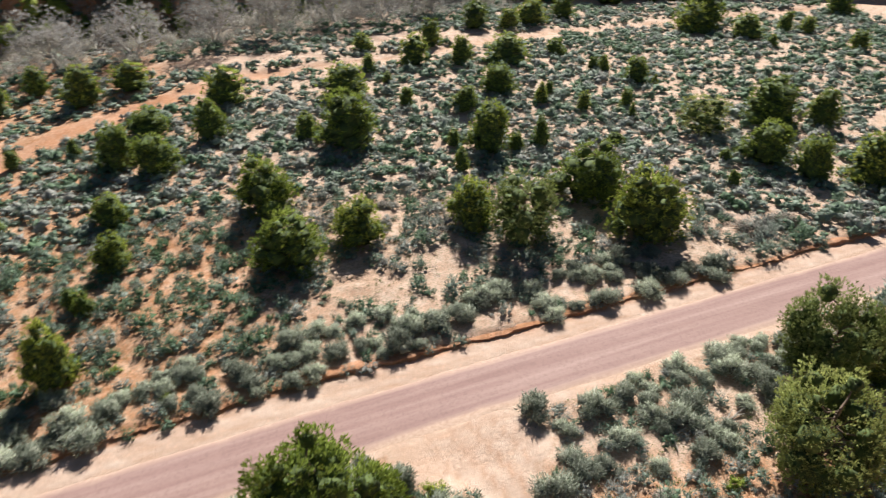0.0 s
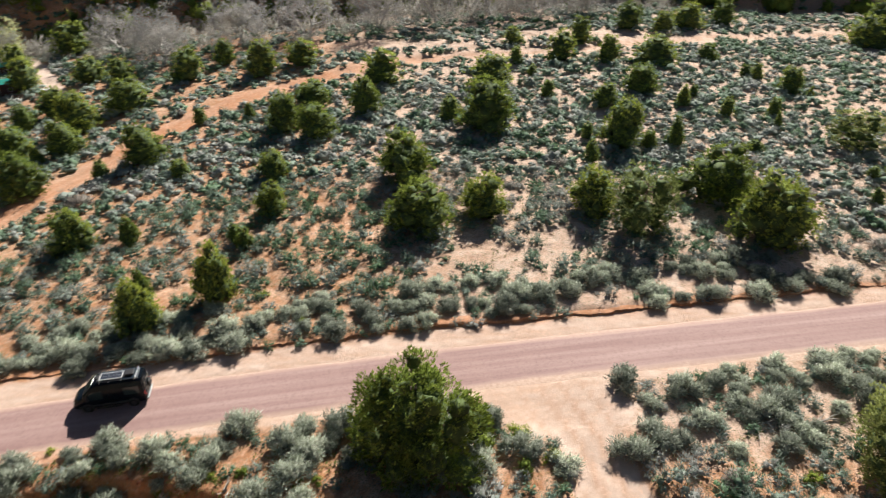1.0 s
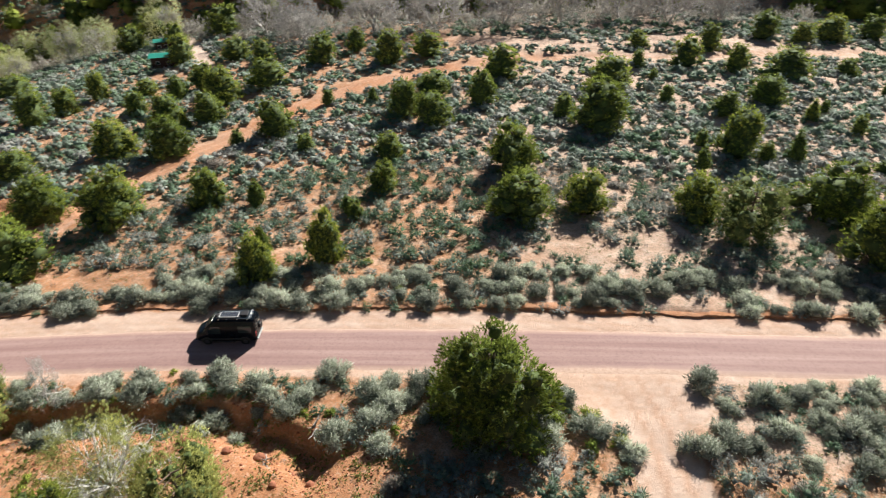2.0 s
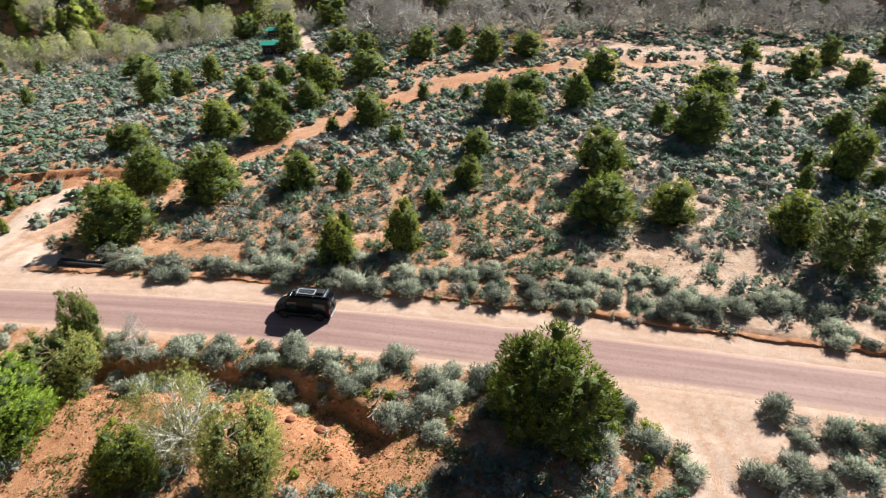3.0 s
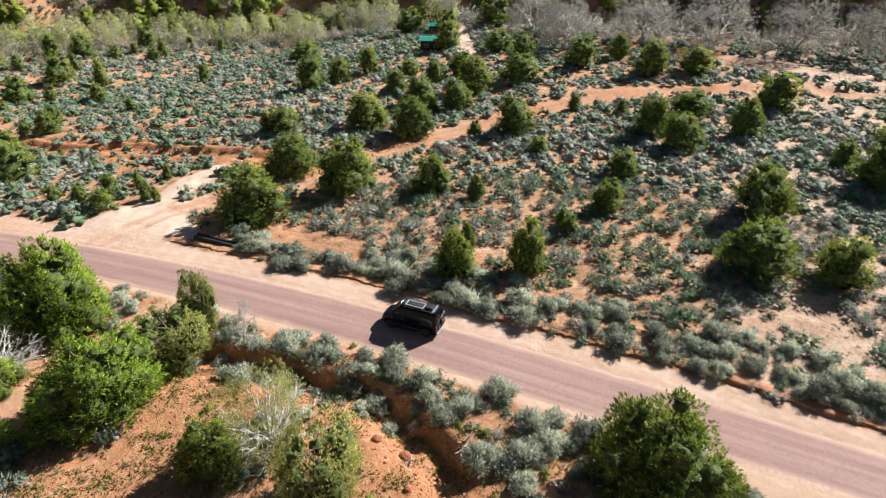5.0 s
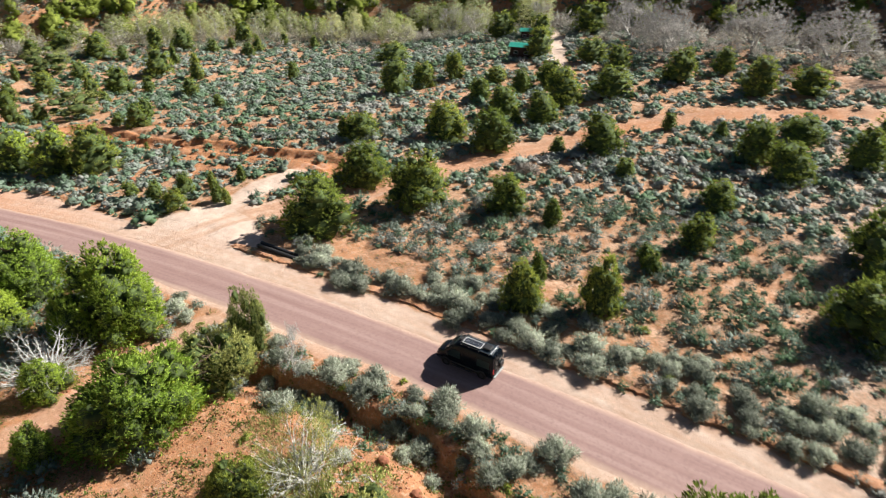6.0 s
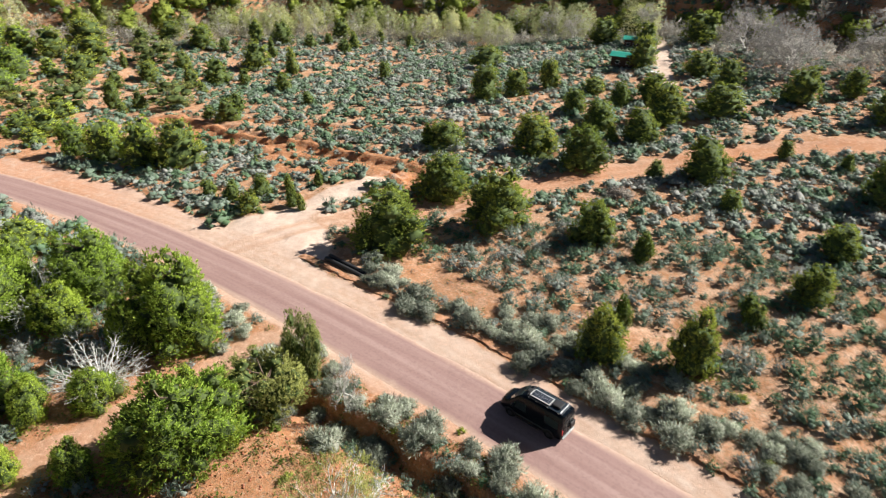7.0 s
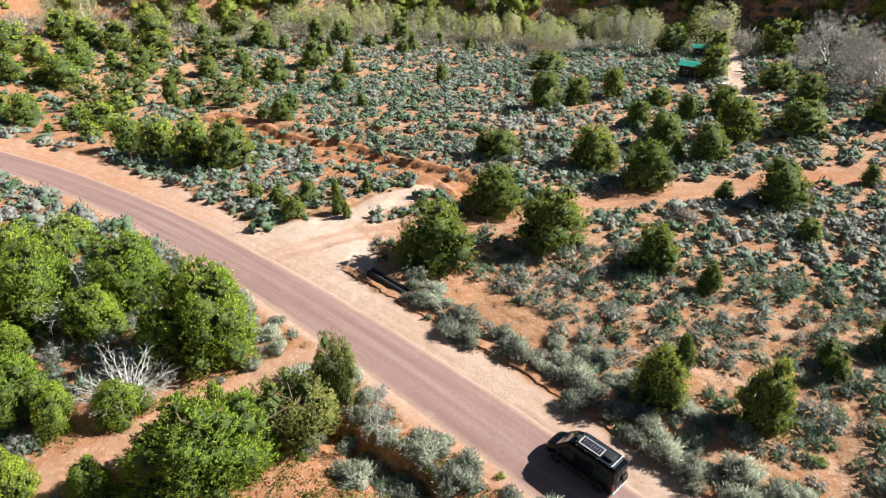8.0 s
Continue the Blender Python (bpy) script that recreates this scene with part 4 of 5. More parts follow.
# by the cabins
juniper(-67.7, 104.5, 3.2, 5.8)
juniper(-55.5, 106.8, 5.6, 6.6)
juniper(-108.2, 169.0, 8.2, 14.1)
juniper(-88.7, 149.2, 6.5, 7.0)
juniper(-97.6, 175.5, 5.8, 7.1)
juniper(-64.7, 60.7, 4.2, 2.7)
# the wood beyond the road's bend
juniper(-138.1, -3.1, 5.8, 5.4)
juniper(-172.4, 0.0, 7.0, 8.2)
juniper(-132.4, 0.5, 6.2, 7.8)
juniper(-199.4, 1.0, 8.5, 12.0)
juniper(-122.2, 3.8, 1.8, 1.8)
juniper(-170.2, 5.2, 3.8, 6.5)
juniper(-186.2, 6.5, 7.5, 7.9)
juniper(-121.8, 6.7, 2.6, 2.2)
juniper(-128.6, 9.6, 3.6, 5.7)
juniper(-113.0, 10.0, 3.3, 4.6)
juniper(-166.1, 10.0, 7.5, 11.0)
juniper(-144.0, 12.5, 5.3, 8.4, "open")
juniper(-119.5, 13.0, 5.1, 7.2)
juniper(-101.4, 14.8, 6.0, 6.3)
juniper(-179.2, 14.8, 8.0, 10.1)
juniper(-214.6, 15.3, 8.5, 10.9)
juniper(-134.8, 17.5, 4.4, 6.6)
juniper(-95.0, 18.5, 7.1, 7.9)
juniper(-146.8, 20.7, 6.8, 10.0, "open")
juniper(-204.9, 20.9, 8.5, 9.5)
juniper(-88.0, 21.8, 7.6, 7.5)
juniper(-179.2, 22.9, 4.5, 5.1)
juniper(-84.2, 26.5, 7.4, 8.7)
juniper(-165.7, 26.5, 4.6, 4.8)
juniper(-198.5, 27.3, 8.5, 11.1)
juniper(-131.5, 28.9, 2.5, 2.7)
juniper(-141.4, 29.0, 6.7, 5.6)
juniper(-173.4, 30.0, 7.1, 9.9)
juniper(-132.8, 32.7, 4.5, 4.0)
juniper(-162.8, 34.1, 4.5, 4.8)
juniper(-75.5, 35.5, 1.7, 1.2)
juniper(-190.6, 36.4, 7.7, 10.8)
juniper(-91.5, 37.7, 1.2, 1.0)
juniper(-131.1, 39.0, 5.6, 10.6, "open")
juniper(-211.1, 39.1, 8.5, 13.8)
juniper(-110.8, 40.2, 2.8, 2.9)
juniper(-179.7, 41.0, 5.0, 2.4)
juniper(-107.6, 43.2, 4.9, 5.7)
juniper(-166.7, 43.6, 5.4, 7.3)
juniper(-114.4, 48.0, 4.1, 3.7)
juniper(-183.6, 49.7, 7.6, 12.4, "open")
juniper(-155.7, 50.7, 6.0, 4.7)
juniper(-147.6, 51.1, 3.2, 3.3)
juniper(-204.8, 53.1, 5.6, 5.9)
juniper(-173.9, 55.0, 4.9, 5.2)
juniper(-156.3, 58.5, 6.8, 7.9)
juniper(-108.5, 60.9, 2.9, 2.7)
juniper(-208.9, 62.2, 6.7, 10.0)
juniper(-153.2, 64.5, 4.2, 4.0)
juniper(-131.2, 65.6, 4.7, 4.9)
juniper(-195.3, 67.9, 7.3, 10.5)
juniper(-188.2, 72.8, 4.5, 3.8)
juniper(-166.8, 73.3, 8.1, 9.4)
juniper(-157.0, 80.3, 7.9, 5.0)
juniper(-174.5, 82.0, 6.9, 3.6)
juniper(-195.4, 86.2, 7.5, 5.9)
juniper(-190.0, 92.8, 7.4, 7.8)
juniper(-183.0, 99.6, 4.0, 4.8)
juniper(-183.7, 106.3, 3.7, 2.9)

# ---- scrub on the slope behind the stream
def slope_scrub():
    rng = np.random.default_rng(9)
    protos = []
    for i in range(5):
        me = juniper_meshes(900 + i, "round", 4)[1]
        V = np.empty(len(me.vertices) * 3, np.float32)
        me.vertices.foreach_get("co", V)
        N = unit(V.reshape(-1, 3) - (0, 0, 0.3))
        F = np.empty(len(me.polygons) * 3, np.int32)
        me.polygons.foreach_get("vertices", F)
        protos.append((V.reshape(-1, 3).astype(float), F.reshape(-1, 3), N))
    rows = []
    while len(rows) < 640:
        x, y = rng.uniform(-290, 150), rng.uniform(-10, 290)
        g = float(river_gap(np.array([x]), np.array([y]))[0])
        if 13 < g < 56 and x < 1.03 * y + 30:
            rows.append((x, y, rng.uniform(4.0, 9.0), 0.5))
    scatter(protos, np.array(rows), rng, "slope_junipers", JUNIPER, "dark junipers scattered over the red slope", "trees", (0.8, 1.1), 0.2)


slope_scrub()


# ---- bare trees and thickets along the stream
def bare_tree_mesh(seed, spread=0.55, depth=5, thick=0.032):
    rng = np.random.default_rng(seed)
    segs = []

    def grow(a, way, length, r, level):
        b = a + way * length
        segs.append((a, b, r, r * 0.68))
        if level == 0:
            return
        for _ in range(3 if level > 1 else 4):
            w = way + rng.normal(0, spread, 3) + np.array([0, 0, 0.12])
            grow(b, w / np.linalg.norm(w), length * rng.uniform(0.62, 0.85), r * 0.6, level - 1)
    for _ in range(2):
        w = np.array([rng.normal(0, 0.25), rng.normal(0, 0.25), 1.0])
        grow(np.zeros(3), w / np.linalg.norm(w), 0.24, thick, depth)
    V, F = tubes(segs, 3)
    return mesh_from("bare_tree", V, F)


BARE = [bare_tree_mesh(20 + i, 0.5, 6, 0.03) for i in range(3)]
DEAD = [bare_tree_mesh(60 + i, 0.62, 6, 0.026) for i in range(2)]


def fan_tree_mesh(seed, limbs=30):
    """A dead juniper: long bare limbs fanning from the root, with stiff side twigs."""
    rng = np.random.default_rng(seed)
    segs = []
    for k in range(limbs):
        a = k * 2.4 + rng.normal(0, 0.3)
        lift = rng.uniform(0.12, 1.1)
        way = np.array([math.cos(a), math.sin(a), lift])
        way /= np.linalg.norm(way)
        length = rng.uniform(0.42, 0.68)
        p, r = np.array([0.0, 0, 0.05]) + way * 0.04, 0.016
        for _ in range(4):
            q = p + way * length / 4
            segs.append((p, q, r, r * 0.75))
            for _ in range(4):
                side = way + rng.normal(0, 0.55, 3)
                side /= np.linalg.norm(side)
                tip = q + side * rng.uniform(0.07, 0.17)
                segs.append((q, tip, r * 0.5, r * 0.2))
                for _ in range(2):
                    fork = side + rng.normal(0, 0.5, 3)
                    segs.append((tip, tip + fork / np.linalg.norm(fork) * rng.uniform(0.04, 0.09), r * 0.3, r * 0.12))
            way = way + rng.normal(0, 0.13, 3) + np.array([0, 0, 0.05])
            way /= np.linalg.norm(way)
            p, r = q, r * 0.75
    V, F = tubes(segs, 3)
    V[:, 2] = np.abs(V[:, 2])
    return mesh_from("bare_tree", V, F)


FAN = [fan_tree_mesh(80 + i) for i in range(2)]
for me in BARE + DEAD + FAN:
    me.materials.append(PALEBARK if me in BARE else DEADWOOD)


TWIG_CROWN = [juniper_meshes(1200 + i, "open", 2, False)[1] for i in range(3)]
_w = [juniper_meshes(1300 + i, "round", 1, False) for i in range(3)]
BUD_CROWN = [juniper_meshes(1420 + i, "open", 2, False)[1] for i in range(2)]
for me in BUD_CROWN:
    me.materials.append(WILLOW)
SPARSE_CROWN = [juniper_meshes(1400, "open", 3, False)[1]]
SPARSE_CROWN[0].materials.append(JUNIPER_PALE)
WILLOW_TRUNK, WILLOW_CROWN = [p[0] for p in _w], [p[1] for p in _w]
for me in TWIG_CROWN:
    me.materials.append(TWIGS_GREY)
for me in WILLOW_TRUNK:
    me.materials.append(PALEBARK)
for me in WILLOW_CROWN:
    me.materials.append(WILLOW)


def bare_tree(x, y, h, w, k, label="leafless grey cottonwood by the stream bank", meshes=BARE, name="cottonwood_tree", crowns=()):
    tree = new(name)
    tree.matrix_basis = Matrix.LocRotScale((x, y, zat(x, y) - 0.1), Euler((0, 0, k * 1.7)), (w, w, h))
    part("trunk", meshes[k % len(meshes)], None, tree)
    if crowns:
        part("crown", crowns[k % len(crowns)], None, tree)
    tagged(tree, label, "tree", "bare trees along the stream" if name != "dead_juniper" else "")


for k, (x, y, h, w) in enumerate([(-97, 156, 12, 11), (-52, 146, 11, 11), (-135, 160, 12, 12), (-190, 150, 12, 12), (-122, 158, 11, 10),
                                  (-46, 135, 11, 13), (-32, 148, 12, 15), (-16, 149, 12, 15), (0, 152, 12, 15), (14, 158, 12, 14),
                                  (40, 165, 11, 14), (-62, 150, 12, 14), (28, 163, 11, 13), (-150, 152, 10, 10), (54, 172, 10, 13)]):
    if x < -90:
        bare_tree(x, y, h, w, k, "cottonwood with pale yellow-green buds by the stream bank", crowns=BUD_CROWN)
    else:
        bare_tree(x, y, h, w, k, crowns=TWIG_CROWN)


def willows():
    rng = np.random.default_rng(44)
    k = 0
    while k < 70:
        a = radians(rng.uniform(120, 188) if k % 2 else rng.uniform(136, 168))
        r = float(np.interp(math.degrees(a), RIVER_A[::-1], RIVER_R[::-1])) + rng.uniform(0, 20)
        h = rng.uniform(6.5, 12)
        bare_tree(-30 + r * math.cos(a), 40 + r * math.sin(a), h, h * rng.uniform(0.7, 1.0), k, "pale budding willow along the stream bank", meshes=WILLOW_TRUNK, name="willow_tree", crowns=WILLOW_CROWN)
        k += 1


willows()
bare_tree(-34.6, 3.9, 5.6, 6.4, 0, "fallen silver-grey dead juniper with tangled branches", FAN, "dead_juniper")
bare_tree(-8.6, 12.8, 6.4, 6.6, 1, "half-dead grey juniper above the red gully", FAN, "dead_juniper", SPARSE_CROWN)
bare_tree(-19.6, 19.4, 6.5, 3.0, 1, "bare grey snag beside the paved road", DEAD, "dead_juniper")
bare_tree(-49.0, 1.2, 8.6, 6.4, 1, "grey dead branches standing among green junipers", FAN, "dead_juniper")


def thickets():
    rng = np.random.default_rng(31)

    def bush(seed, count):
        r = np.random.default_rng(seed)
        v = unit(r.normal(size=(count, 3)) * (0.6, 0.6, 0.4) + (0, 0, 0.8))
        root = v * r.uniform(0.1, 0.75, count)[:, None] + r.normal(0, 0.12, (count, 3)) * (1, 1, 0.2)
        root[:, 2] = np.abs(root[:, 2])
        return blades(root, unit(v + r.normal(0, 0.35, (count, 3))), r.uniform(0.2, 0.45, count), r.uniform(0.025, 0.055, count), r)
    protos = [bush(600 + i, 110) for i in range(6)]
    rows = []
    for _ in range(9500):
        x, y = rng.uniform(-270, 80), rng.uniform(-10, 215)
        g = float(river_gap(np.array([x]), np.array([y]))[0])
        if -10 < g < 36 and x < 1.03 * y + 20 and rng.uniform() < (1.0 if g < 14 else 0.6):
            left = float(smooth(-95, -165, x))
            rows.append((x, y, rng.uniform(1.6, 3.8) * (0.7 if g < 0 else 1.15), np.clip(0.25 + 0.25 * left + 0.2 * float(wob(np.array(x), np.array(y), 9, 3)) + rng.normal(0, 0.18), 0, 1)))
    rows = np.array(rows)
    scatter(protos, rows, rng, "stream_thicket", THICKET, "leafless grey willow thicket lining the stream bank", "thicket", (0.9, 1.5), 0.1)


thickets()

# ---- bare domed shrubs and cactus pads
TWIGS = [mesh_from("grey_shrub", *twig_mesh(700 + i, 1800)) for i in range(4)]
for me in TWIGS:
    me.materials.append(GREYBRUSH)


def grey_shrub(x, y, w, h, k):
    ob = new("grey_shrub", TWIGS[k % 4])
    ob.matrix_basis = Matrix.LocRotScale((x, y, zat(x, y) - 0.03), Euler((0, 0, k * 1.3)), (w, w * 0.9, h * 1.6))
    tagged(ob, "leafless grey-brown dome-shaped shrub on the sand", "shrub", "bare shrubs")


for k, (x, y, w, h) in enumerate([(-31, 68, 5.5, 1.9), (69, 55, 6.0, 1.9), (74, 56, 5.0, 1.8), (35, 76.5, 4.2, 1.4), (43.5, 74, 3.2, 1.2), (66, 68, 3.4, 1.2), (27.5, 70, 3.2, 1.2), (63, 77.5, 3.4, 1.3),
                                  (12, 17, 3.0, 1.5), (-17, 22.3, 3.0, 1.5), (41, 22.5, 3.2, 1.6), (-30, 17.5, 2.0, 0.9)]):
    grey_shrub(x, y, w, h, k)


def driftwood(x, y, length, turn, k):
    rng = np.random.default_rng(900 + k)
    heap = new("fallen_branches")
    for _ in range(9):
        a = rng.normal(0, 0.25, 3) * (length, 0.5, 0)
        b = a + np.array([rng.normal(0, 0.45) * length, rng.normal(0, 0.5), abs(rng.normal(0.15, 0.3))])
        a[2], m = 0.05, (a + b) / 2 + rng.normal(0, 0.08, 3)
        part("branch", mesh_from("branch", *tubes([(a, m, 0.075, 0.055), (m, b, 0.055, 0.02)], 6)), GREYWOOD, heap)
    heap.matrix_basis = pose(x, y, zat(x, y), 0, 0, turn)
    tagged(heap, "bleached dead branches lying on the bare soil", "branches")


for k, (x, y, l, a) in enumerate([(49.5, 28.6, 2.6, 20), (45, 28.5, 2.0, 80), (1.5, 17.5, 2.4, -60), (4.0, 21.5, 1.6, -70), (-5, 16.5, 2.2, 10), (-18.5, 15.8, 3.0, 50), (-21, 17.6, 2.2, 110), (-29, 11.5, 1.4, 60), (8, 12, 1.5, 130)]):
    driftwood(x, y, l, a, k)


# ---------------------------------------------------------------- small helpers for made things
def box_bm(cx, cy, cz, sx, sy, sz, bevel=0.0, seg=2):
    bm = bmesh.new()
    bmesh.ops.create_cube(bm, size=1.0)
    bmesh.ops.scale(bm, vec=(sx, sy, sz), verts=bm.verts)
    bmesh.ops.translate(bm, vec=(cx, cy, cz), verts=bm.verts)
    if bevel:
        bmesh.ops.bevel(bm, geom=bm.edges[:], offset=bevel, segments=seg, affect="EDGES", profile=0.5)
    return bm


def rod_bm(a, b, r, seg=10):
    a, b = Vector(a), Vector(b)
    bm = bmesh.new()
    bmesh.ops.create_cone(bm, cap_ends=True, segments=seg, radius1=r, radius2=r, depth=(b - a).length)
    bmesh.ops.transform(bm, matrix=Matrix.Translation((a + b) / 2) @ (b - a).to_track_quat("Z", "Y").to_matrix().to_4x4(), verts=bm.verts)
    return bm


def poly_bm(pts, thick):
    """A slab with the outline pts, thickened along its normal."""
    bm = bmesh.new()
    f = bm.faces.new([bm.verts.new(p) for p in pts])
    f.normal_update()
    n = f.normal.copy()
    ex = bmesh.ops.extrude_face_region(bm, geom=[f])
    bmesh.ops.translate(bm, vec=n * thick, verts=[v for v in ex["geom"] if isinstance(v, bmesh.types.BMVert)])
    bmesh.ops.recalc_face_normals(bm, faces=bm.faces)
    return bm


# the blue in these two paints stands in for reflected sky
BLACK = plain("black_paint", (0.004, 0.007, 0.011), 0.22, var=0.2, scale=3, coat=0.05)
ROOFP = plain("sky_tinted_roof_paint", (0.022, 0.036, 0.05), 0.35, var=0.3, scale=4, coat=0.2)
RUBBER = plain("rubber", (0.018, 0.018, 0.018), 0.85)
ALLOY = plain("dark_alloy", (0.10, 0.10, 0.105), 0.35, 0.9)
ALU = plain("brushed_aluminium", (0.62, 0.63, 0.64), 0.32, 0.9, 0.1)
ALLOY_PALE = plain("scuffed_bumper", (0.30, 0.32, 0.32), 0.45, 0.4, 0.2)
TRIM = plain("black_plastic", (0.022, 0.022, 0.024), 0.6)
LAMP_RED = plain("red_lamp_lens", (0.45, 0.012, 0.012), 0.2, coat=0.5)
LAMP_CLEAR = plain("headlamp_lens", (0.62, 0.64, 0.66), 0.12, coat=0.6)
CELL = plain("solar_cells", (0.012, 0.018, 0.032), 0.3, var=0.3, coat=0.2)
BACKING = plain("panel_backing", (0.42, 0.44, 0.46), 0.6, var=0.08)
WHITE = plain("white_plastic", (0.72, 0.72, 0.70), 0.5, var=0.08)


def glass_material():
    m, nt, p = nodes_of("tinted_glass")
    p.inputs["Base Color"].default_value = (0.02, 0.035, 0.035, 1)
    p.inputs["Roughness"].default_value = 0.04
    p.inputs["IOR"].default_value = 1.5
    p.inputs["Coat Weight"].default_value = 0.5
    return m


GLASS = glass_material()
BLACK.node_tree.nodes["Principled BSDF"].inputs["Specular IOR Level"].default_value = 0.16


def build_van(x, y, heading):
    van = new("camper_van")
    # stations from tail to nose: x, floor, waist, shoulder, roof, half width low, half width at the shoulder
    st = [(-2.96, 0.52, 1.20, 2.15, 2.52, 0.90, 0.80), (-2.90, 0.42, 1.20, 2.25, 2.68, 0.97, 0.86), (-2.5, 0.36, 1.20, 2.32, 2.74, 0.99, 0.88), (-1.0, 0.34, 1.20, 2.35, 2.77, 0.99, 0.88),
          (0.55, 0.34, 1.20, 2.33, 2.75, 0.99, 0.88), (0.95, 0.34, 1.20, 2.25, 2.64, 0.99, 0.87), (1.35, 0.34, 1.20, 1.98, 2.28, 0.99, 0.88), (1.75, 0.34, 1.18, 1.68, 1.88, 0.985, 0.90),
          (2.05, 0.34, 1.12, 1.38, 1.50, 0.98, 0.90), (2.35, 0.34, 1.07, 1.30, 1.42, 0.96, 0.85), (2.70, 0.36, 0.98, 1.18, 1.29, 0.91, 0.76), (2.90, 0.40, 0.84, 1.00, 1.10, 0.80, 0.66), (2.97, 0.50, 0.70, 0.76, 0.80, 0.66, 0.56)]
    bm = bmesh.new()
    rings = []
    for sx, zf, zw, zs, zr, hl, hs in st:
        half = [(hl * 0.93, zf), (hl, zf + 0.18), (hl, zw), (hs + 0.03, zs), (hs - 0.04, zs + (zr - zs) * 0.6), (hs - 0.22, zr - 0.02), (hs * 0.4, zr)]
        ring = [bm.verts.new((sx, -a, b)) for a, b in half] + [bm.verts.new((sx, a, b)) for a, b in reversed(half)]
        rings.append(ring)
    for r0, r1 in zip(rings, rings[1:]):
        for i in range(len(r0)):
            j = (i + 1) % len(r0)
            bm.faces.new((r0[i], r0[j], r1[j], r1[i]))
    bm.faces.new(rings[0][::-1])
    bm.faces.new(rings[-1])
    bmesh.ops.recalc_face_normals(bm, faces=bm.faces)
    for f in bm.faces:
        f.smooth = True
    body = part("body", bm, BLACK, van, "glossy black high-roof van body")
    body.data.polygons.foreach_set("use_smooth", [True] * len(body.data.polygons))
    body.data.set_sharp_from_angle(angle=radians(32))
    part("roof_skin", box_bm(-1.15, 0, 2.765, 3.1, 1.30, 0.03, 0.012), ROOFP, van, "dark roof panel with a sky reflection tinted into its paint")
    part("windshield", poly_bm([(1.04, -0.74, 2.55), (1.98, -0.82, 1.62), (1.98, 0.82, 1.62), (1.04, 0.74, 2.55)], 0.05), GLASS, van)
    for s in (-1, 1):
        o = 0.985 * s
        side = [(0.35, o, 1.25), (1.62, o, 1.25), (1.62, s * 0.955, 1.62), (1.20, s * 0.93, 2.05), (0.35, s * 0.93, 2.08)]
        part("side_window", poly_bm(side if s < 0 else side[::-1], 0.02), GLASS, van)
        rear = [(-2.6, s * 0.985, 1.35), (-1.35, s * 0.985, 1.35), (-1.35, s * 0.925, 2.08), (-2.6, s * 0.925, 2.08)]
        part("rear_side_window", poly_bm(rear if s < 0 else rear[::-1], 0.018), GLASS, van)
        part("sill_trim", box_bm(0.1, s * 1.0, 0.62, 4.6, 0.05, 0.22, 0.02), TRIM, van)
        part("side_step", rod_bm((-0.9, s * 1.08, 0.36), (1.1, s * 1.08, 0.36), 0.045), TRIM, van)
        part("headlight", box_bm(2.74, s * 0.66, 0.98, 0.26, 0.28, 0.20, 0.06), LAMP_CLEAR, van)
        part("tail_light", box_bm(-2.95, s * 0.83, 1.15, 0.06, 0.13, 0.52, 0.02), LAMP_RED, van)
        mirror = part("mirror", box_bm(1.55, s * 1.16, 1.52, 0.16, 0.20, 0.34, 0.05), TRIM, van)
        part("mirror_arm", rod_bm((1.56, s * 0.95, 1.42), (1.55, s * 1.10, 1.48), 0.03), TRIM, mirror)
        part("roof_rail", rod_bm((-2.55, s * 0.70, 2.80), (0.45, s * 0.70, 2.80), 0.025), TRIM, van, "black roof rail")
        for px in (-2.4, -1.4, -0.4, 0.35):
            part("rail_foot", box_bm(px, s * 0.70, 2.765, 0.10, 0.06, 0.08, 0.01), ALU, van)
        for wx in (-1.85, 1.82):
            arch = rod_bm((wx, s * 0.80, 0.42), (wx, s * 1.005, 0.42), 0.47, 24)
            part("wheel_arch", arch, TRIM, van)
            wheel = new("wheel")
            wheel.parent = van
            tyre = rod_bm((wx, s * 0.83, 0.37), (wx, s * 1.05, 0.37), 0.38, 28)
            bmesh.ops.bevel(tyre, geom=[e for e in tyre.edges if len(e.link_faces) == 2 and e.calc_face_angle() > 1.0], offset=0.04, segments=2, affect="EDGES")
            part("tyre", tyre, RUBBER, wheel)
            rim = rod_bm((wx, s * 1.0, 0.37), (wx, s * 1.06, 0.37), 0.22, 20)
            part("rim", rim, ALLOY, wheel)
    part("grille", box_bm(2.95, 0, 0.78, 0.08, 0.95, 0.26, 0.03), TRIM, van)
    part("front_bumper", box_bm(2.86, 0, 0.48, 0.30, 1.62, 0.26, 0.08), TRIM, van)
    part("rear_bumper", box_bm(-3.0, 0, 0.50, 0.16, 1.7, 0.14, 0.04), ALLOY_PALE, van, "silver-grey rear step bumper")
    for s in (-1, 1):
        door = part("rear_door", box_bm(-2.955, s * 0.40, 1.35, 0.05, 0.76, 1.40, 0.02), BLACK, van)
        part("door_window", box_bm(-2.985, s * 0.40, 1.78, 0.03, 0.58, 0.46, 0.012), GLASS, door)
    for s in (0.2, 0.55):
        part("ladder_rail", rod_bm((-3.06, s, 0.8), (-3.0, s, 2.75), 0.022), TRIM, van)
    for k in range(5):
        part("ladder_rung", rod_bm((-3.05, 0.2, 1.0 + 0.36 * k), (-3.05, 0.55, 1.0 + 0.36 * k), 0.018), TRIM, van)
    part("rear_case", box_bm(-3.09, -0.42, 1.25, 0.14, 0.66, 0.60, 0.05), TRIM, van, "black storage case on the rear door")
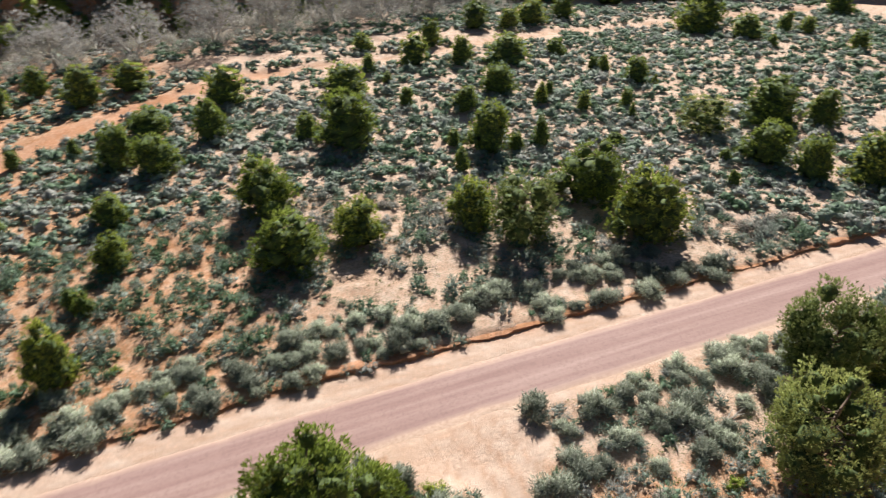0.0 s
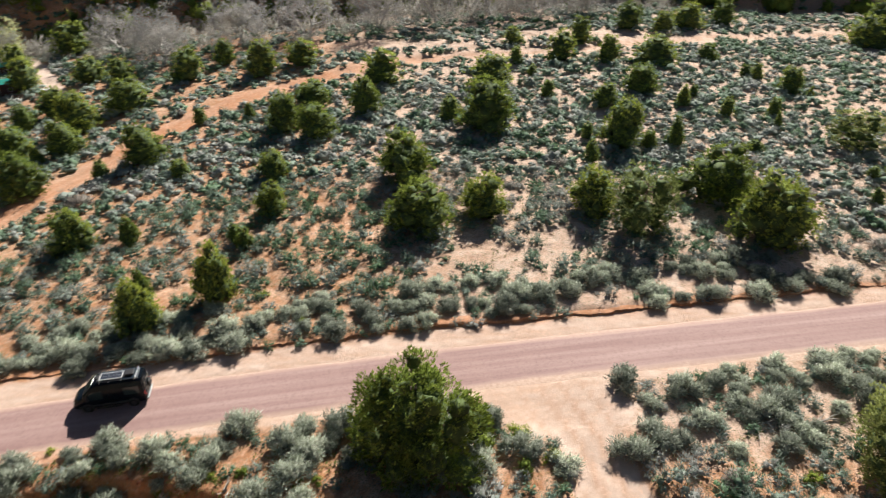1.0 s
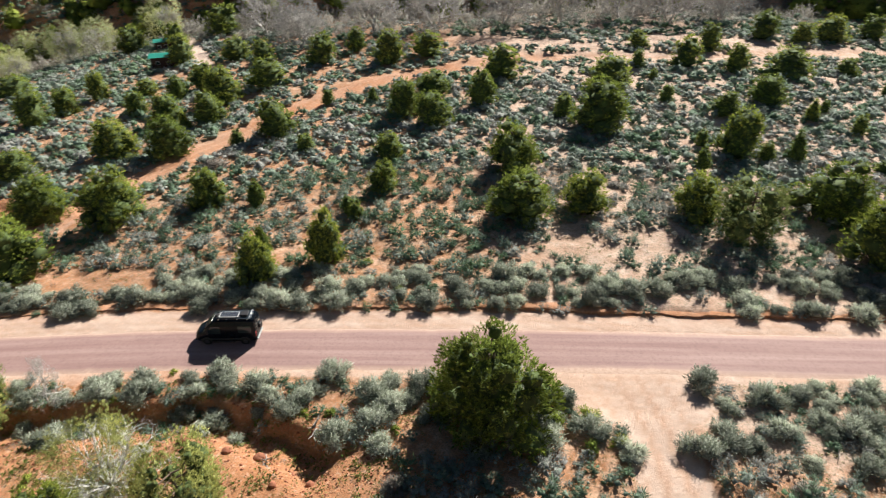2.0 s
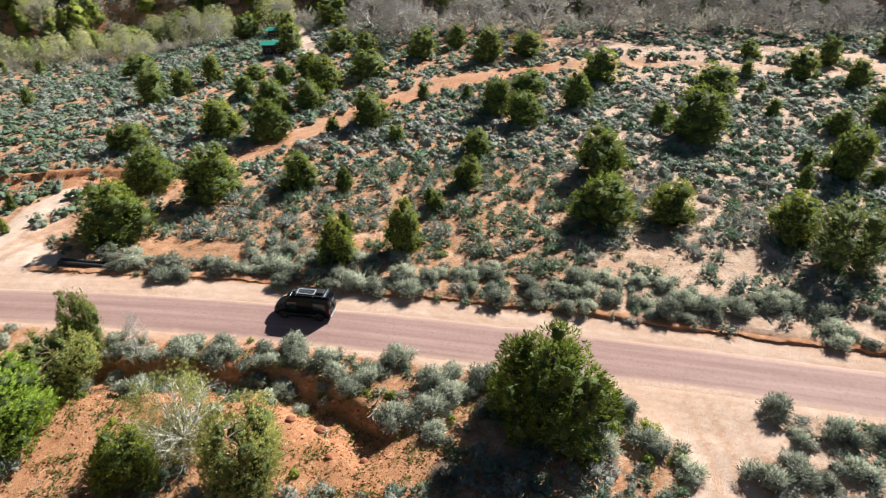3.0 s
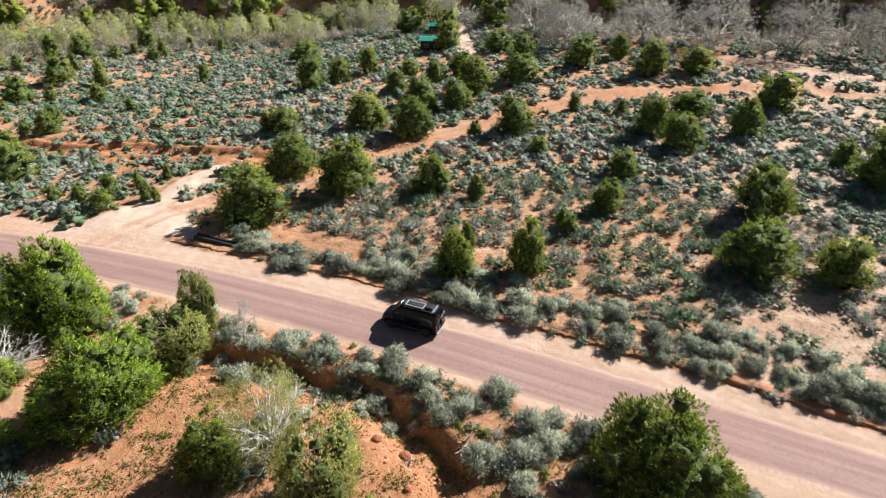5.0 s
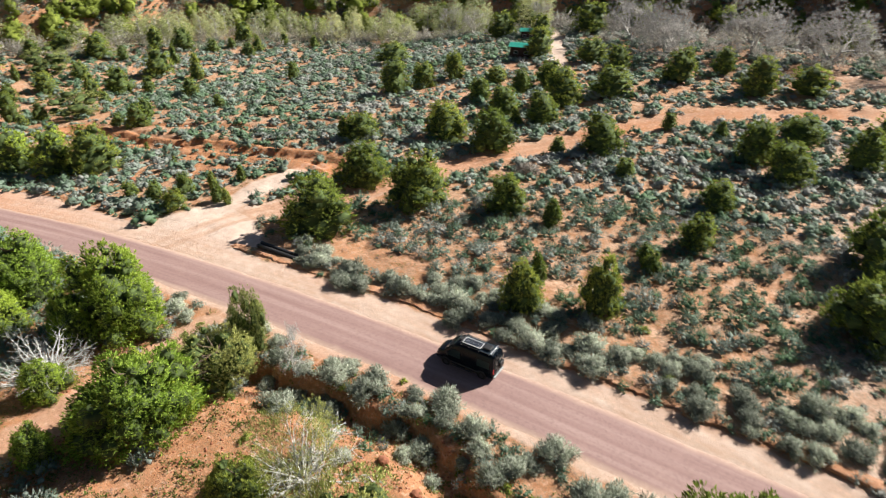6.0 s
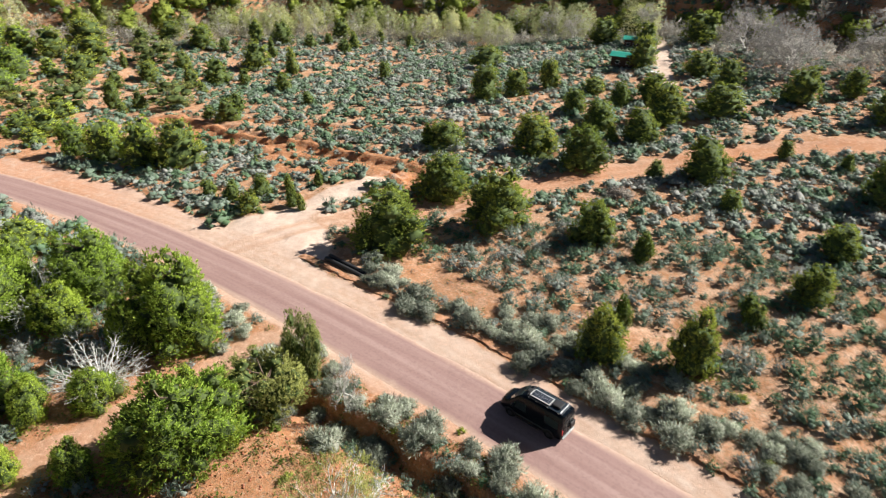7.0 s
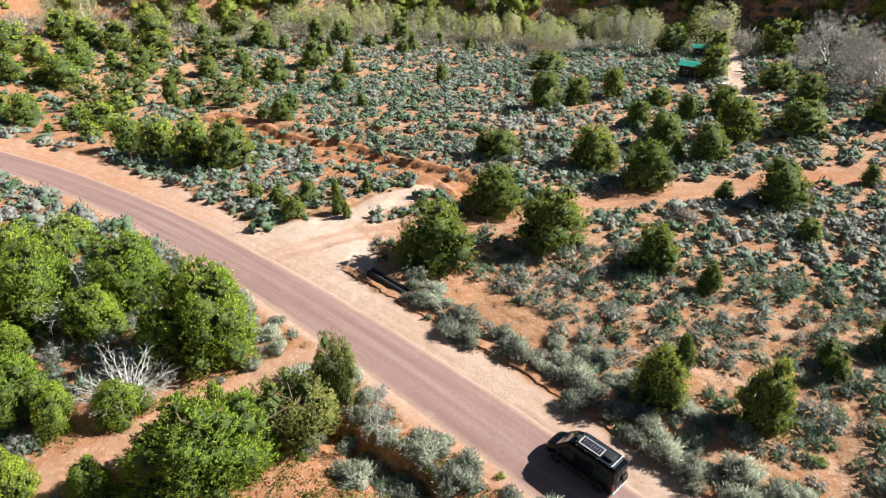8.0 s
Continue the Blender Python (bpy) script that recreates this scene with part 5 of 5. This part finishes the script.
    panel = part("solar_panel", box_bm(-0.55, 0.12, 2.885, 1.74, 0.74, 0.03, 0.008), BACKING, van, "solar panel with dark cells in a white frame")
    for s in (-1, 1):
        part("frame", box_bm(-0.55, 0.12 + s * 0.385, 2.89, 1.82, 0.05, 0.05, 0.006), WHITE, panel)
        part("frame", box_bm(-0.55 + s * 0.885, 0.12, 2.89, 0.05, 0.72, 0.05, 0.006), WHITE, panel)
        part("mount", box_bm(-0.55 + s * 0.6, 0.12, 2.82, 0.08, 0.70, 0.11, 0.006), TRIM, panel)
    for i in range(8):
        for j in range(2):
            part("cell", box_bm(-1.284 + i * 0.21, -0.053 + j * 0.346, 2.9, 0.19, 0.325, 0.012), CELL, panel)
    part("roof_vent", box_bm(0.62, 0.0, 2.80, 0.42, 0.42, 0.11, 0.04), TRIM, van, "black roof vent")
    part("air_conditioner", box_bm(-1.95, 0.0, 2.89, 0.78, 0.70, 0.20, 0.07, 3), TRIM, van, "black roof air conditioner")
    part("roof_crossbar", box_bm(-2.55, 0, 2.88, 0.07, 1.40, 0.05, 0.015), ALU, van)
    part("light_bar", box_bm(0.50, 0, 2.88, 0.07, 1.30, 0.07, 0.02), TRIM, van)
    h = radians(heading)
    dx, dy = math.cos(h), math.sin(h)
    za, zb = float(base_z(x + dx * 2, y + dy * 2)), float(base_z(x - dx * 2, y - dy * 2))
    van.matrix_basis = pose(x, y, float(base_z(x, y)) + 0.045, 0, math.degrees(math.atan2(zb - za, 4)), heading)
    tagged(van, "black high-roof camper van with solar panel on the road", "van")


build_van(-8.6, 30.75, 191.5)


# ---------------------------------------------------------------- cabins
GREEN_ROOF = plain("green_metal_roof", (0.035, 0.33, 0.25), 0.4, 0.2, 0.12, 2)
LOGS = plain("dark_brown_boards", (0.075, 0.04, 0.028), 0.85, var=0.35, scale=4, bumps=0.02)
BEIGE = plain("beige_painted_steel", (0.46, 0.36, 0.24), 0.6)


def build_cabin(x, y, turn, length, depth, eave):
    cabin = new("cabin")
    wall = part("wall", box_bm(0, 0, eave / 2 - 0.2, length, depth, eave + 0.4), LOGS, cabin, "dark brown board walls")
    n = int(eave / 0.22)
    for k in range(n):
        for s in (-1, 1):
            part("board", box_bm(0, s * (depth / 2 + 0.012), 0.12 + k * 0.22, length + 0.02, 0.03, 0.20), LOGS, wall)
    rise = depth * 0.10
    bm = bmesh.new()
    pts = [(-length / 2, -depth / 2, eave), (-length / 2, depth / 2, eave), (-length / 2, 0, eave + rise)]
    a = [bm.verts.new(p) for p in pts]
    b = [bm.verts.new((length / 2, p[1], p[2])) for p in pts]
    bm.faces.new(a), bm.faces.new(b[::-1]), bm.faces.new((a[0], b[0], b[2], a[2])), bm.faces.new((a[1], a[2], b[2], b[1])), bm.faces.new((a[0], a[1], b[1], b[0]))
    bmesh.ops.recalc_face_normals(bm, faces=bm.faces)
    part("gable", bm, LOGS, cabin)
    over = 0.35
    for s in (-1, 1):
        w = math.hypot(depth / 2 + over, rise * (1 + over * 2 / depth))
        sl = math.atan2(rise, depth / 2)
        bm = box_bm(0, 0, 0, length + 1.0, w, 0.06)
        bmesh.ops.transform(bm, matrix=Matrix.Translation((0, s * (depth / 4 + over / 2), eave + rise / 2 - over * math.tan(sl) / 2 + 0.06)) @ Matrix.Rotation(-s * sl, 4, "X"), verts=bm.verts)
        slope = part("roof", bm, GREEN_ROOF, cabin, "green ribbed metal roof")
        for k in range(int(length / 0.5) + 2):
            rx = -length / 2 - 0.45 + k * 0.5
            rib = box_bm(rx, 0, 0.045, 0.05, w, 0.04)
            bmesh.ops.transform(rib, matrix=Matrix.Translation((0, s * (depth / 4 + over / 2), eave + rise / 2 - over * math.tan(sl) / 2 + 0.06)) @ Matrix.Rotation(-s * sl, 4, "X"), verts=rib.verts)
            part("rib", rib, GREEN_ROOF, slope)
    for wx in (-length * 0.27, length * 0.12):
        win = part("window", box_bm(wx, -depth / 2 - 0.04, eave * 0.55, 0.9, 0.06, 0.8), WHITE, cabin)
        part("pane", box_bm(wx, -depth / 2 - 0.075, eave * 0.55, 0.76, 0.02, 0.66), GLASS, win)
    door = part("door", box_bm(length * 0.36, -depth / 2 - 0.04, 1.0, 0.9, 0.06, 2.0), LOGS, cabin)
    part("door_handle", box_bm(length * 0.36 + 0.36, -depth / 2 - 0.09, 1.0, 0.04, 0.06, 0.14), ALU, door)
    cabin.matrix_basis = pose(x, y, zat(x, y), 0, 0, turn)
    tagged(cabin, "small dark wooden cabin with a green metal roof", "cabin", "cabins by the stream")


build_cabin(-77.5, 126.5, 28, 6.2, 3.6, 2.9)
build_cabin(-92.0, 147.5, 32, 4.2, 3.4, 2.6)

locker = new("steel_locker")
part("case", box_bm(0, 0, 0.75, 1.5, 1.1, 1.5, 0.05), BEIGE, locker)
part("lid", box_bm(0, 0, 1.56, 1.6, 1.2, 0.14, 0.04), WHITE, locker, "white lid")
part("door_panel", box_bm(0, -0.57, 0.75, 1.2, 0.03, 1.2, 0.01), BEIGE, locker)
locker.matrix_basis = pose(-65.3, 120.5, zat(-65.3, 120.5), 0, 0, 25)
tagged(locker, "beige steel locker with a white lid beside the footpath", "locker")


# ---- black culvert pipes by the track mouth
def culvert_pipe(x, y, turn, length):
    bm = bmesh.new()
    seg, ns = 18, int(length / 0.09)
    rings = []
    for k in range(ns + 1):
        r = 0.25 + (0.018 if k % 2 else 0)
        rings.append([bm.verts.new((-length / 2 + k * length / ns, r * math.cos(a), 0.25 + r * math.sin(a))) for a in [i * 2 * math.pi / seg for i in range(seg)]])
    inner = [[bm.verts.new((e, 0.22 * math.cos(a), 0.25 + 0.22 * math.sin(a))) for a in [i * 2 * math.pi / seg for i in range(seg)]] for e in (-length / 2, length / 2)]
    for r0, r1 in list(zip(rings, rings[1:])) + [(inner[0], rings[0]), (rings[-1], inner[1]), (inner[1], inner[0])]:
        for i in range(seg):
            bm.faces.new((r0[i], r0[(i + 1) % seg], r1[(i + 1) % seg], r1[i]))
    bmesh.ops.recalc_face_normals(bm, faces=bm.faces)
    me = bpy.data.meshes.new("culvert_pipe")
    bm.to_mesh(me)
    bm.free()
    me.materials.append(TRIM)
    ob = new("culvert_pipe", me)
    ob.matrix_basis = pose(x, y, zat(x, y), 0, 0, turn)
    tagged(ob, "black corrugated plastic culvert pipe lying on sand", "pipe", "pipes beside the track")


culvert_pipe(-38.3, 30.1, 14, 6.0)
culvert_pipe(-38.6, 30.75, 14, 6.0)


def boulder(x, y, size, k, mat, label):
    bm = bmesh.new()
    bmesh.ops.create_icosphere(bm, subdivisions=3, radius=size)
    for v in bm.verts:
        v.co *= 1 + 0.16 * noise.noise(v.co * 1.6 / size + Vector((k * 3.1, 0, 0))) + 0.05 * noise.noise(v.co * 5 / size)
        v.co.z *= 0.72
    me = bpy.data.meshes.new("boulder")
    bm.to_mesh(me)
    bm.free()
    me.materials.append(mat)
    ob = new("boulder", me)
    ob.location = (x, y, zat(x, y) + size * 0.35)
    tagged(ob, label, "rock", "rocks")


SANDSTONE = plain("pale_sandstone", (0.50, 0.36, 0.23), 0.9, var=0.2, scale=5, bumps=0.03)
RED_ROCK = plain("red_sandstone", (0.34, 0.13, 0.07), 0.9, var=0.3, scale=4, bumps=0.04)
boulder(-17.2, 16.2, 0.55, 1, SANDSTONE, "rounded pale sandstone boulder in the gully")
for k, (x, y, s) in enumerate([(-2, 17.8, 0.4), (0.5, 18.2, 0.5), (-6, 18.2, 0.45), (-9, 18.4, 0.35), (-75, 28.5, 0.5), (-70, 30, 0.4), (5.5, 16.5, 0.35), (3, 15.5, 0.3)]):
    boulder(x, y, s, k + 5, RED_ROCK, "broken red sandstone rock on the eroded bank")


# ---- crumbled red clods along the eroded bank
def clods():
    rng = np.random.default_rng(77)
    n = 9000
    x, y = rng.uniform(-32, 16, n), rng.uniform(-2, 24, n)
    x, y = np.concatenate([x, rng.uniform(-110, -46, 4200)]), np.concatenate([y, rng.uniform(30, 62, 4200)])
    k = (red_mask(x, y) + 0.3 * wob(x, y, 3, 8) > 0.45) & (sand_mask(x, y) < 0.4)
    x, y = x[k], y[k]
    s = rng.lognormal(-2.75, 0.5, len(x)).clip(0.03, 0.2)
    z = ground_z(x, y)
    ico = np.array([(0, 0, 1), (1, 0, 0), (0, 1, 0), (-1, 0, 0), (0, -1, 0), (0, 0, -1)], float)
    tri = np.array([(0, 1, 2), (0, 2, 3), (0, 3, 4), (0, 4, 1), (5, 2, 1), (5, 3, 2), (5, 4, 3), (5, 1, 4)])
    V = ico[None] * rng.uniform(0.6, 1.3, (len(x), 6, 1)) * s[:, None, None] + rng.normal(0, 0.15, (len(x), 6, 3)) * s[:, None, None]
    V = V * (1, 1, 0.7) + np.stack([x, y, z], 1)[:, None]
    F = (tri[None] + 6 * np.arange(len(x))[:, None, None]).reshape(-1, 3)
    me = mesh_from("soil_clods", V.reshape(-1, 3), F)
    me.materials.append(RED_ROCK)
    tagged(new("soil_clods", me), "crumbled red soil clods along the eroded banks", "clods", kind="stuff")


clods()
